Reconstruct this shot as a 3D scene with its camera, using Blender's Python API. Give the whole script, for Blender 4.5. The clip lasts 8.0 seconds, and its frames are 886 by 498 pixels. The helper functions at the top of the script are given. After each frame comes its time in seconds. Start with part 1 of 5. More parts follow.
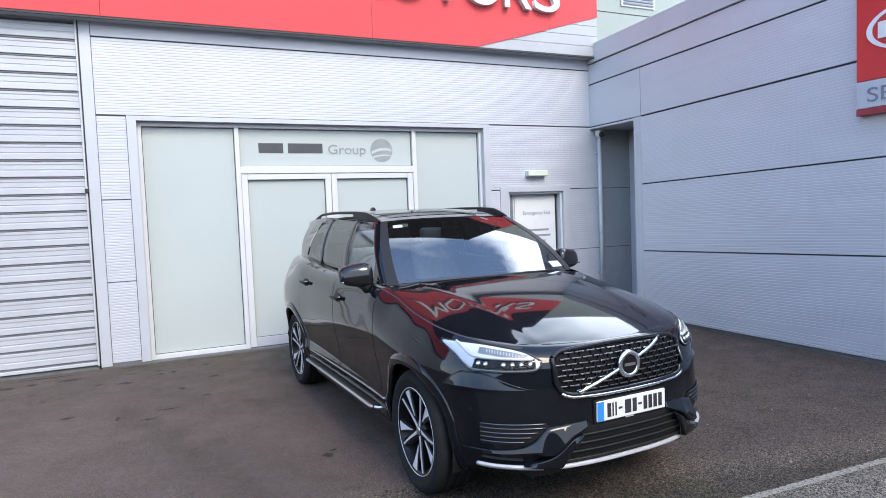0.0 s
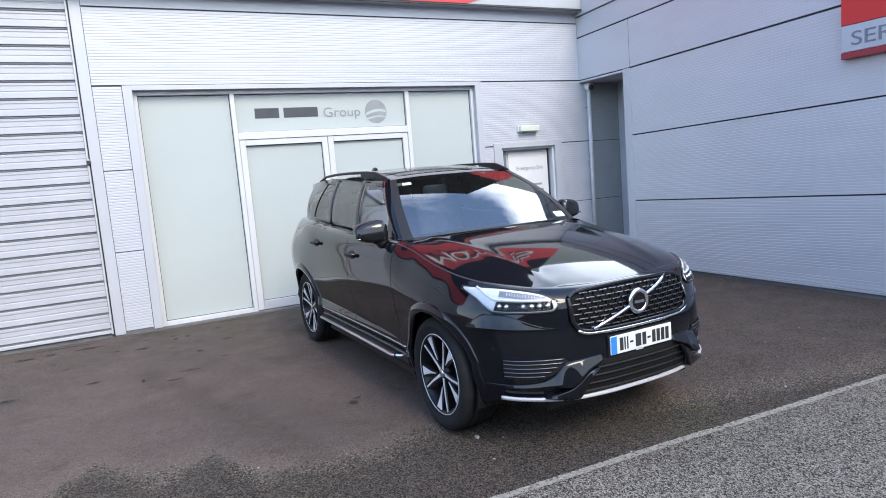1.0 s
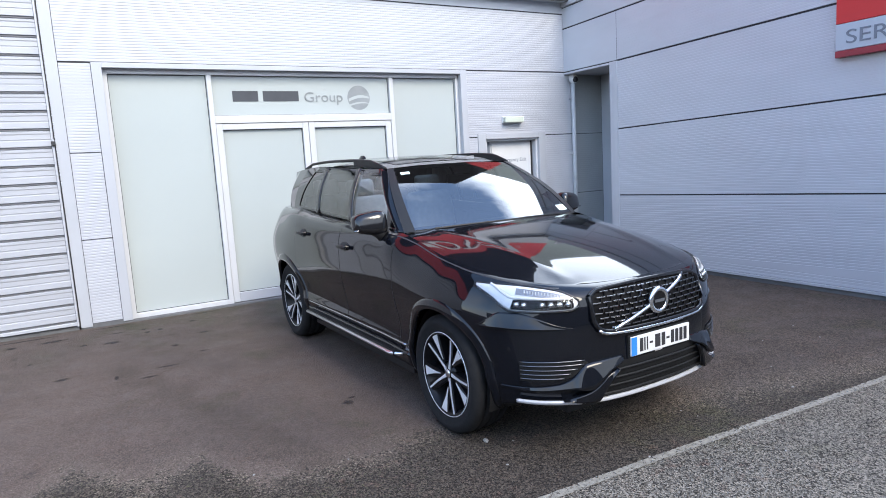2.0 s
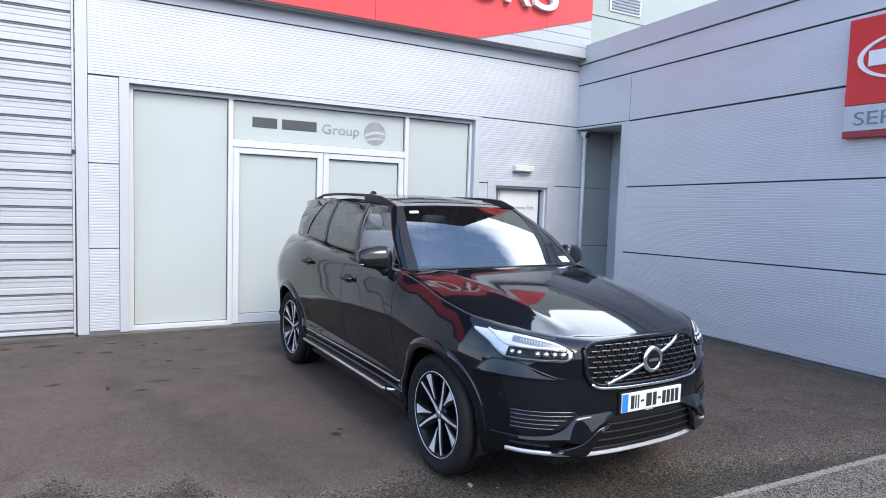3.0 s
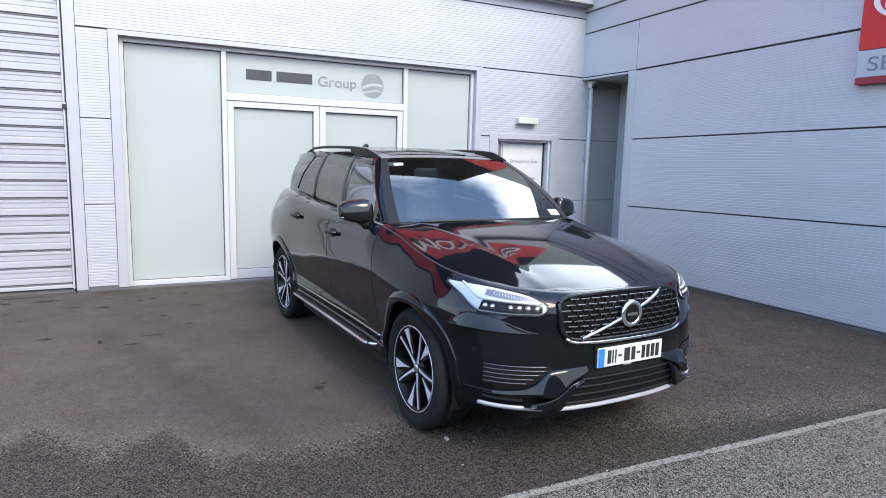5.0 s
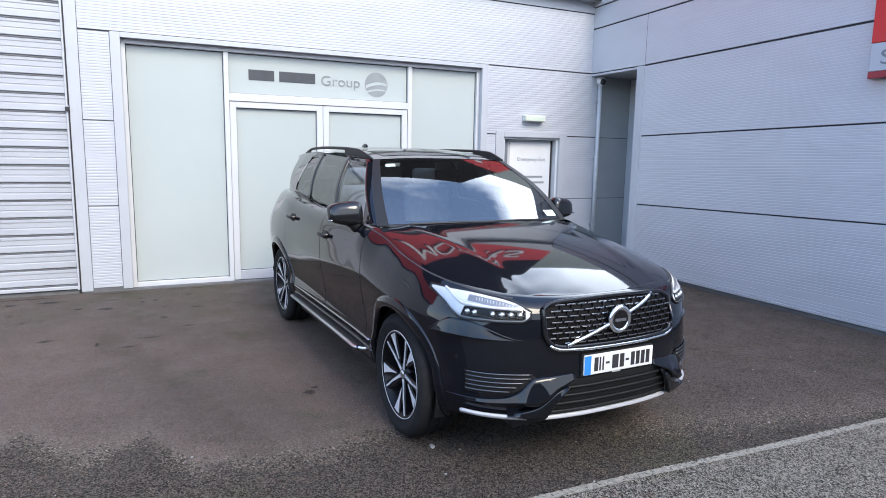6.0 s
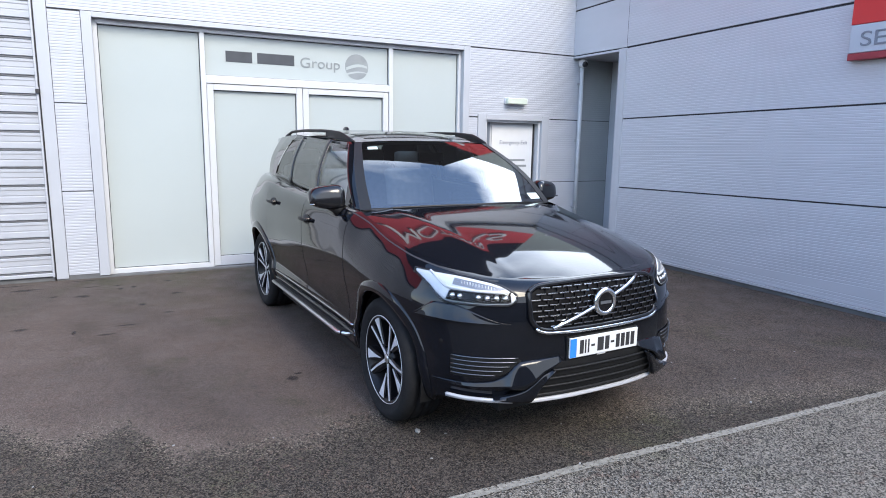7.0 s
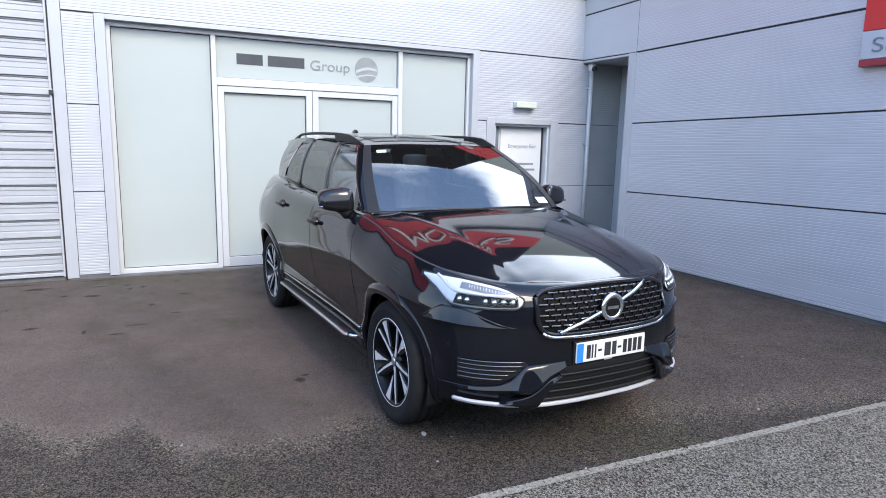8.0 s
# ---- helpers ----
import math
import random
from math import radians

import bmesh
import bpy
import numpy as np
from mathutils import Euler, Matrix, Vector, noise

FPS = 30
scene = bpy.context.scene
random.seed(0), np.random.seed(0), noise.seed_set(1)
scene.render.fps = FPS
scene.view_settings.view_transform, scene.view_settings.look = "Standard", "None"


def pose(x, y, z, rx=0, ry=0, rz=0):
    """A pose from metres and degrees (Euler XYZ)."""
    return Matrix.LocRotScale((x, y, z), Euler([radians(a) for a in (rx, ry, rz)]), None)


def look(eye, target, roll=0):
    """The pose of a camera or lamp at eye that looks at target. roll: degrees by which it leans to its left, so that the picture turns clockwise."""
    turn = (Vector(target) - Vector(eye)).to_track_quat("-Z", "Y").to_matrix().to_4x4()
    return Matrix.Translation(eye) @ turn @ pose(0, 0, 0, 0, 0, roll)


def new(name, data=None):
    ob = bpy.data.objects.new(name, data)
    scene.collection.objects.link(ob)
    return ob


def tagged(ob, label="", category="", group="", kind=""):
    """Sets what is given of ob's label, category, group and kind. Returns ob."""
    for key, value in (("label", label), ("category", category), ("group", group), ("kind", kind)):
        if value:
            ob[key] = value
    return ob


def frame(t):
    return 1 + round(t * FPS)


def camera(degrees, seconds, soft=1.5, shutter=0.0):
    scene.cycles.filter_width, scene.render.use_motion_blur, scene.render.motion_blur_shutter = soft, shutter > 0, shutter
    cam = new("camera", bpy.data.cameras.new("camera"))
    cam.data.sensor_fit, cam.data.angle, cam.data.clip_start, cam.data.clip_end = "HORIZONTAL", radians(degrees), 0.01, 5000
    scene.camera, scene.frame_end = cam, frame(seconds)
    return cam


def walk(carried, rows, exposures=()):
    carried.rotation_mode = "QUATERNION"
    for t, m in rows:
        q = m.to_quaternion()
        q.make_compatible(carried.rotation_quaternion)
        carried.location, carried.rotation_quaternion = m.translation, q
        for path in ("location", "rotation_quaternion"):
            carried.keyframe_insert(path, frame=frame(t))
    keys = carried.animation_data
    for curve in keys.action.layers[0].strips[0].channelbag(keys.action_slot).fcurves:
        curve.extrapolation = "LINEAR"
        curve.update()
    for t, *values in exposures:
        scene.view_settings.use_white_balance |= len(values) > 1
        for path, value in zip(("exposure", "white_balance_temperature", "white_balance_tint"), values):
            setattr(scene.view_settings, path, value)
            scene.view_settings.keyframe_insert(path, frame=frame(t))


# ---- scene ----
cam = camera(70.0, 8.0, soft=0.95)
PATH = [
    (0, (0.220, -8.592, 1.725), (1.047, -6.774, 1.610), -2.23),
    (0.5, (0.041, -8.672, 1.679), (0.901, -6.869, 1.569), 0.19),
    (1, (-0.054, -8.700, 1.700), (0.804, -6.910, 1.460), -4.56),
    (1.2, (-0.080, -8.669, 1.714), (0.813, -6.898, 1.458), -4.86),
    (2.3, (-0.251, -8.322, 1.696), (0.736, -6.604, 1.423), -2.31),
    (2.5, (-0.269, -8.356, 1.689), (0.712, -6.633, 1.430), -0.40),
    (3, (-0.253, -8.427, 1.721), (0.708, -6.680, 1.571), 1.90),
    (3.5, (-0.185, -8.478, 1.714), (0.739, -6.718, 1.494), -1.26),
    (4, (-0.145, -8.573, 1.706), (0.803, -6.836, 1.418), -1.43),
    (4.5, (-0.078, -8.525, 1.683), (0.829, -6.767, 1.388), -1.11),
    (4.7, (-0.042, -8.475, 1.685), (0.872, -6.720, 1.392), 1.00),
    (5.8, (0.210, -8.446, 1.717), (1.111, -6.681, 1.441), 2.00),
    (6, (0.243, -8.470, 1.724), (1.096, -6.685, 1.426), 1.10),
    (6.5, (0.241, -8.444, 1.727), (1.126, -6.673, 1.440), 1.45),
    (7, (0.247, -8.427, 1.711), (1.149, -6.676, 1.366), 0.98),
    (7.5, (0.233, -8.443, 1.720), (1.107, -6.676, 1.383), 1.28),
    (8, (0.241, -8.436, 1.718), (1.122, -6.673, 1.381), 1.39),
]
walk(cam, [(t, look(eye, target, roll)) for t, eye, target, roll in PATH], [(0, -0.21, 6340, 10), (0.5, -0.35, 6340, 10), (1.0, -0.19, 6340, 10), (2.5, -0.13, 6340, 10), (3.0, -0.18, 6340, 10), (3.5, -0.12, 6340, 10), (4.0, -0.10, 6340, 10), (4.5, -0.16, 6340, 10), (6.0, -0.15, 6340, 10), (8, -0.12, 6340, 10)])

# ---- world, sun, exposure ----
SUN_EL, SUN_AZ = radians(42), radians(7)  # azimuth from -y towards +x
scene.view_settings.exposure = 0.0
world = bpy.data.worlds.new("sky")
scene.world = world
world.use_nodes = True
wn, wl = world.node_tree.nodes, world.node_tree.links
sky = wn.new("ShaderNodeTexSky")
sky.sky_type, sky.sun_disc = "NISHITA", False
sky.sun_elevation, sky.sun_rotation = SUN_EL, math.pi - SUN_AZ
coord = wn.new("ShaderNodeTexCoord")
cloud = wn.new("ShaderNodeTexNoise")
cloud.inputs["Scale"].default_value, cloud.inputs["Detail"].default_value = 1.6, 6
ramp = wn.new("ShaderNodeValToRGB")
ramp.color_ramp.elements[0].position, ramp.color_ramp.elements[1].position = 0.36, 0.56
mixer = wn.new("ShaderNodeMixRGB")
shift = wn.new("ShaderNodeMapping")
shift.inputs["Location"].default_value = (0.35, 0.2, 0.0)
wl.new(coord.outputs["Generated"], shift.inputs["Vector"])
wl.new(shift.outputs["Vector"], cloud.inputs["Vector"])
# clouds bank up over the side building and low down; it clears overhead and the other way
height, haze, more, bank = wn.new("ShaderNodeSeparateXYZ"), wn.new("ShaderNodeMapRange"), wn.new("ShaderNodeMath"), wn.new("ShaderNodeMath")
for key, value in zip(("From Min", "From Max", "To Min", "To Max"), (0.38, 0.88, 0.24, -0.225)):
    haze.inputs[key].default_value = value
bank.operation = "MULTIPLY_ADD"
bank.inputs[1].default_value = 0.30
wl.new(coord.outputs["Generated"], height.inputs["Vector"])
wl.new(height.outputs["Z"], haze.inputs["Value"])
wl.new(cloud.outputs["Fac"], more.inputs[0])
wl.new(height.outputs["X"], bank.inputs[0])
wl.new(haze.outputs["Result"], bank.inputs[2])
wl.new(bank.outputs[0], more.inputs[1])
wl.new(more.outputs[0], ramp.inputs["Fac"])
wl.new(ramp.outputs["Color"], mixer.inputs[0])
bright = wn.new("ShaderNodeVectorMath")
bright.operation = "SCALE"
bright.inputs["Scale"].default_value = 6.8
wl.new(sky.outputs["Color"], bright.inputs[0])
wl.new(bright.outputs["Vector"], mixer.inputs[1])
# the bank over the side building is the brightest part of the sky
toward, glow, lit = wn.new("ShaderNodeVectorMath"), wn.new("ShaderNodeMapRange"), wn.new("ShaderNodeVectorMath")
toward.operation, toward.inputs[1].default_value, lit.operation = "DOT_PRODUCT", (0.68, 0.42, 0.60), "SCALE"
for key, value in zip(("From Min", "From Max", "To Min", "To Max"), (0.74, 0.98, 1.0, 2.6)):
    glow.inputs[key].default_value = value
wl.new(coord.outputs["Generated"], toward.inputs[0])
wl.new(toward.outputs["Value"], glow.inputs["Value"])
lit.inputs[0].default_value = (21.8, 24.1, 27.7)
wl.new(glow.outputs["Result"], lit.inputs["Scale"])
wl.new(lit.outputs["Vector"], mixer.inputs[2])
wl.new(mixer.outputs["Color"], wn["Background"].inputs["Color"])
wn["Background"].inputs["Strength"].default_value = 0.142
sun = new("sun", bpy.data.lights.new("sun", "SUN"))
sun.data.energy, sun.data.angle, sun.data.color = 3.45, radians(22), (1.0, 0.89, 0.71)
sun.matrix_world = look((0, 0, 30), Vector((0, 0, 30)) - Vector((math.sin(SUN_AZ) * math.cos(SUN_EL), -math.cos(SUN_AZ) * math.cos(SUN_EL), math.sin(SUN_EL))))


# ---- materials ----
def material(name, color, rough=0.5, metal=0.0, vary=0.12, scale=6.0, fine=0.0, fine_scale=200.0, coat=0.0, spec=0.5, stretch=(1, 1, 1), rough_vary=0.0):
    """Principled surface with mottling at a large scale and a fine bump."""
    m = bpy.data.materials.new(name)
    m.use_nodes = True
    n, l = m.node_tree.nodes, m.node_tree.links
    b = n["Principled BSDF"]
    b.inputs["Roughness"].default_value, b.inputs["Metallic"].default_value = rough, metal
    b.inputs["Coat Weight"].default_value, b.inputs["Coat Roughness"].default_value = coat, 0.03
    b.inputs["Specular IOR Level"].default_value = spec
    tc, mp = n.new("ShaderNodeTexCoord"), n.new("ShaderNodeMapping")
    mp.inputs["Scale"].default_value = stretch
    l.new(tc.outputs["Object"], mp.inputs["Vector"])
    nz = n.new("ShaderNodeTexNoise")
    nz.inputs["Scale"].default_value, nz.inputs["Detail"].default_value = scale, 6
    l.new(mp.outputs["Vector"], nz.inputs["Vector"])
    mr = n.new("ShaderNodeMapRange")
    mr.inputs["From Min"].default_value, mr.inputs["From Max"].default_value = 0.3, 0.7
    mr.inputs["To Min"].default_value, mr.inputs["To Max"].default_value = 1 - vary, 1 + vary
    l.new(nz.outputs["Fac"], mr.inputs["Value"])
    mx = n.new("ShaderNodeVectorMath")
    mx.operation = "SCALE"
    mx.inputs[0].default_value = color
    l.new(mr.outputs["Result"], mx.inputs["Scale"])
    l.new(mx.outputs["Vector"], b.inputs["Base Color"])
    if rough_vary:
        rr = n.new("ShaderNodeMapRange")
        rr.inputs["From Min"].default_value, rr.inputs["From Max"].default_value = 0.3, 0.7
        rr.inputs["To Min"].default_value, rr.inputs["To Max"].default_value = max(rough - rough_vary, 0.02), rough + rough_vary
        l.new(nz.outputs["Fac"], rr.inputs["Value"])
        l.new(rr.outputs["Result"], b.inputs["Roughness"])
    if fine:
        nf, bp = n.new("ShaderNodeTexNoise"), n.new("ShaderNodeBump")
        nf.inputs["Scale"].default_value, nf.inputs["Detail"].default_value = fine_scale, 4
        l.new(mp.outputs["Vector"], nf.inputs["Vector"])
        bp.inputs["Strength"].default_value, bp.inputs["Distance"].default_value = fine, 0.004
        l.new(nf.outputs["Fac"], bp.inputs["Height"])
        l.new(bp.outputs["Normal"], b.inputs["Normal"])
    return m


def asphalt_material():
    """Old tarmac: dusty greyish brown by the wall, darker and damp towards the line, coarse pale chippings beyond it."""
    m = bpy.data.materials.new("asphalt")
    m.use_nodes = True
    n, l = m.node_tree.nodes, m.node_tree.links
    b = n["Principled BSDF"]
    tc = n.new("ShaderNodeTexCoord")
    sep = n.new("ShaderNodeSeparateXYZ")
    l.new(tc.outputs["Object"], sep.inputs["Vector"])

    def noise(scale, detail=6, rough=0.6):
        t = n.new("ShaderNodeTexNoise")
        t.inputs["Scale"].default_value, t.inputs["Detail"].default_value, t.inputs["Roughness"].default_value = scale, detail, rough
        l.new(tc.outputs["Object"], t.inputs["Vector"])
        return t.outputs["Fac"]

    def math_node(op, a, c):
        t = n.new("ShaderNodeMath")
        t.operation = op
        for k, v in enumerate((a, c)):
            if isinstance(v, (int, float)):
                t.inputs[k].default_value = v
            else:
                l.new(v, t.inputs[k])
        return t.outputs[0]

    def steps(v, lo, hi, a=0.0, c=1.0):
        t = n.new("ShaderNodeMapRange")
        t.interpolation_type = "SMOOTHSTEP"
        for k, val in zip(("From Min", "From Max", "To Min", "To Max"), (lo, hi, a, c)):
            t.inputs[k].default_value = val
        l.new(v, t.inputs["Value"])
        return t.outputs["Result"]

    def steps_linear(v, lo, hi):
        t = n.new("ShaderNodeMapRange")
        t.inputs["From Min"].default_value, t.inputs["From Max"].default_value = lo, hi
        l.new(v, t.inputs["Value"])
        return t.outputs["Result"]

    def mixed(f, a, c, blend="MIX"):
        t = n.new("ShaderNodeMixRGB")
        t.blend_type = blend
        for k, v in zip((0, 1, 2), (f, a, c)):
            if isinstance(v, tuple):
                t.inputs[k].default_value = (*v, 1)
            elif isinstance(v, (int, float)):
                t.inputs[k].default_value = v
            else:
                l.new(v, t.inputs[k])
        return t.outputs[0]

    big, mid, grit, fine = noise(0.5), noise(2.6), noise(150, 3), noise(60, 3)
    # the damp patch's edge: its y over x, as a ramp from x = -3 to 5, y = -6 to -3
    shore = n.new("ShaderNodeValToRGB")
    l.new(steps_linear(sep.outputs["X"], -3.0, 5.0), shore.inputs["Fac"])
    tide = ((-3.0, -4.6), (-0.75, -4.5), (-0.5, -4.15), (-0.12, -4.62), (0.22, -4.45), (0.42, -4.98), (1.15, -5.06), (1.55, -4.9), (2.1, -4.75), (2.9, -5.5), (5.0, -6.2))
    while len(shore.color_ramp.elements) < len(tide):
        shore.color_ramp.elements.new(0.5)
    for el, (tx, ty) in zip(shore.color_ramp.elements, tide):
        el.position, el.color = (tx + 3.0) / 8.0, ((ty + 6.0) / 3.0,) * 3 + (1,)
    edge = math_node("SUBTRACT", sep.outputs["Y"], math_node("SUBTRACT", math_node("MULTIPLY", shore.outputs["Color"], 3.0), 6.0))
    edge = math_node("ADD", edge, math_node("MULTIPLY", math_node("SUBTRACT", noise(6, 6, 0.75), 0.5), 0.6))
    edge = math_node("ADD", edge, math_node("MULTIPLY", math_node("SUBTRACT", noise(30, 4, 0.75), 0.5), 1.1))
    dusty = math_node("MULTIPLY", steps(edge, -0.03, 0.05), steps(sep.outputs["X"], 1.9, 3.1, 1.0, 0.42))
    # crumbs of grit washed up along the tide line
    shoreline = math_node("MULTIPLY", steps(edge, -0.22, 0.0), steps(edge, 0.02, 0.34, 1.0, 0.0))
    far = steps(math_node("SUBTRACT", sep.outputs["Y"], math_node("MULTIPLY", sep.outputs["X"], -0.039)), -5.93, -5.88, 1.0, 0.0)
    c = mixed(dusty, (0.0375, 0.0300, 0.0235), (0.089, 0.0675, 0.0555))
    c = mixed(far, c, (0.110, 0.098, 0.081))
    c = mixed(steps(big, 0.35, 0.65, 0.0, 0.35), c, (0.036, 0.032, 0.029))
    c = mixed(math_node("MULTIPLY", steps(mid, 0.62, 0.72), 0.45), c, (0.02, 0.0185, 0.018))
    rust = math_node("MULTIPLY", steps(noise(14, 4), 0.52, 0.68), steps(noise(1.7, 3), 0.4, 0.65, 0.0, 0.7))
    c = mixed(rust, c, (0.070, 0.046, 0.036))
    moss = math_node("MULTIPLY", steps(noise(1.1, 5), 0.54, 0.66), steps(mid, 0.42, 0.6, 0.0, 0.4))
    c = mixed(moss, c, (0.042, 0.042, 0.022))
    crumbs = math_node("MULTIPLY", math_node("MULTIPLY", shoreline, steps(noise(70, 4, 0.8), 0.47, 0.6)), steps(mid, 0.35, 0.55, 0.3, 0.9))
    c = mixed(crumbs, c, (0.150, 0.126, 0.098))
    # a tyre's brown streak across the dust, and moss near the doors
    across = math_node("ADD", math_node("MULTIPLY", math_node("SUBTRACT", sep.outputs["X"], 0.18), 0.95), math_node("MULTIPLY", math_node("ADD", sep.outputs["Y"], 3.0), 0.30))
    across = math_node("ABSOLUTE", math_node("ADD", across, math_node("MULTIPLY", math_node("SUBTRACT", noise(2.2, 4), 0.5), 0.3)), 0.0)
    streak = math_node("MULTIPLY", math_node("MULTIPLY", steps(across, 0.05, 0.2, 1.0, 0.0), steps(sep.outputs["Y"], -1.6, -2.2)), steps(noise(5, 5, 0.7), 0.35, 0.6, 0.1, 0.55))
    c = mixed(math_node("MULTIPLY", streak, dusty), c, (0.050, 0.038, 0.029))
    lichen = math_node("MULTIPLY", steps(sep.outputs["Y"], -2.4, -0.5), steps(noise(1.6, 5, 0.6), 0.45, 0.65, 0.0, 0.55))
    c = mixed(lichen, c, (0.052, 0.050, 0.030))
    green = math_node("MULTIPLY", math_node("MULTIPLY", steps(edge, -0.9, -0.15), steps(edge, -0.1, 0.1, 1.0, 0.0)), steps(noise(38, 4, 0.8), 0.54, 0.66, 0.0, 0.6))
    c = mixed(green, c, (0.040, 0.046, 0.018))
    speck = n.new("ShaderNodeTexVoronoi")
    speck.inputs["Scale"].default_value = 125
    l.new(tc.outputs["Object"], speck.inputs["Vector"])
    tone = steps(speck.outputs["Color"], 0.15, 0.9, 0.2, 2.5)
    c = mixed(mixed(math_node("MULTIPLY", dusty, 0.8), mixed(far, (0.95, 0.95, 0.95), (1.0, 1.0, 1.0)), (0.12, 0.12, 0.12)), c, mixed(1.0, c, tone, "MULTIPLY"))
    c = mixed(1.0, c, steps(grit, 0.3, 0.7, 0.6, 1.4), "MULTIPLY")
    l.new(c, b.inputs["Base Color"])
    l.new(steps(mid, 0.3, 0.7, 0.68, 0.95), b.inputs["Roughness"])
    b.inputs["Specular IOR Level"].default_value = 0.22
    bp = n.new("ShaderNodeBump")
    bp.inputs["Strength"].default_value, bp.inputs["Distance"].default_value = 0.9, 0.008
    l.new(math_node("ADD", speck.outputs["Distance"], math_node("MULTIPLY", fine, 0.6)), bp.inputs["Height"])
    l.new(bp.outputs["Normal"], b.inputs["Normal"])
    return m


def glass_material(name, tint, ior=1.5):
    """A thin pane: clear or tinted, with a mirror gloss by Fresnel."""
    m = bpy.data.materials.new(name)
    m.use_nodes = True
    n, l = m.node_tree.nodes, m.node_tree.links
    n.remove(n["Principled BSDF"])
    tr, gl, fr, mx = n.new("ShaderNodeBsdfTransparent"), n.new("ShaderNodeBsdfGlossy"), n.new("ShaderNodeFresnel"), n.new("ShaderNodeMixShader")
    tr.inputs["Color"].default_value = (*tint, 1)
    gl.inputs["Roughness"].default_value = 0.01
    fr.inputs["IOR"].default_value = ior
    l.new(fr.outputs[0], mx.inputs[0])
    l.new(tr.outputs[0], mx.inputs[1])
    l.new(gl.outputs[0], mx.inputs[2])
    l.new(mx.outputs[0], n["Material Output"].inputs["Surface"])
    return m


ASPHALT = asphalt_material()
CLAD = material("silver_cladding", (0.445, 0.455, 0.485), 0.42, 0.15, 0.04, 1.2, 0.03, 60, stretch=(1, 1, 3), rough_vary=0.06)
RIB_SHEET = material("ribbed_sheet", (0.395, 0.403, 0.428), 0.45, 0.15, 0.05, 2.0, 0.03, 40, rough_vary=0.06)
TRIM = material("grey_flashing", (0.41, 0.42, 0.445), 0.4, 0.1, 0.04, 2.0, 0.02, 80)
FRAME = material("white_aluminium", (0.50, 0.505, 0.515), 0.35, 0.0, 0.03, 3.0, 0.02, 80)
FILM = material("frosted_film_glass", (0.392, 0.424, 0.413), 0.2, 0.0, 0.03, 0.7, coat=0.3)
SEAL = material("black_gasket", (0.02, 0.02, 0.022), 0.6)
GAP = material("dark_gap", (0.03, 0.03, 0.035), 0.8)
JOINT = material("grey_joint_strip", (0.16, 0.16, 0.17), 0.6)
RED = material("red_fascia_panel", (0.50, 0.070, 0.075), 0.75, 0.0, 0.04, 0.8, 0.01, 60, spec=0.12)
MAROON = material("maroon_sign_edge", (0.22, 0.02, 0.03), 0.4)
SIGN_RED = material("red_sign_face", (0.47, 0.03, 0.03), 0.3, 0.0, 0.03, 2)
WHITE = material("white_plastic", (0.62, 0.62, 0.62), 0.35, 0, 0.03, 5)
SIGN_GREY = material("pale_sign_band", (0.37, 0.4, 0.44), 0.35, 0, 0.03, 3)
LETTER_GREY = material("grey_lettering", (0.14, 0.16, 0.19), 0.4)
DARK_TEXT = material("dark_grey_lettering", (0.045, 0.048, 0.055), 0.4)
PALE_TEXT = material("pale_grey_lettering", (0.22, 0.235, 0.24), 0.4)
PIPE_GREY = material("weathered_grey_pipe", (0.42, 0.425, 0.43), 0.5, 0, 0.1, 6)
PALE_STRIP = material("pale_grey_strip", (0.33, 0.34, 0.355), 0.5, 0.1, 0.05, 2.0)
GREEN_WALL = material("pale_green_wall", (0.24, 0.275, 0.255), 0.5, 0, 0.04, 1)
LAMP_CASE = material("emergency_lamp_diffuser", (0.52, 0.56, 0.47), 0.35, 0, 0.03, 8)
# cladding darkened to put the recess's shade into its colour
RECESS_SHADE = material("cladding_with_recess_shade", (0.30, 0.315, 0.315), 0.45, 0.1, 0.05, 2.0, 0.03, 60)
DARK_PANEL = material("dark_grey_fascia", (0.014, 0.013, 0.015), 0.85, 0, 0.05, 2.0, spec=0.1)
STONE = material("pale_chip", (0.22, 0.215, 0.205), 0.8, 0, 0.2, 60)
CONCRETE = material("concrete_plinth", (0.11, 0.11, 0.112), 0.85, 0, 0.2, 6, 0.3, 60)


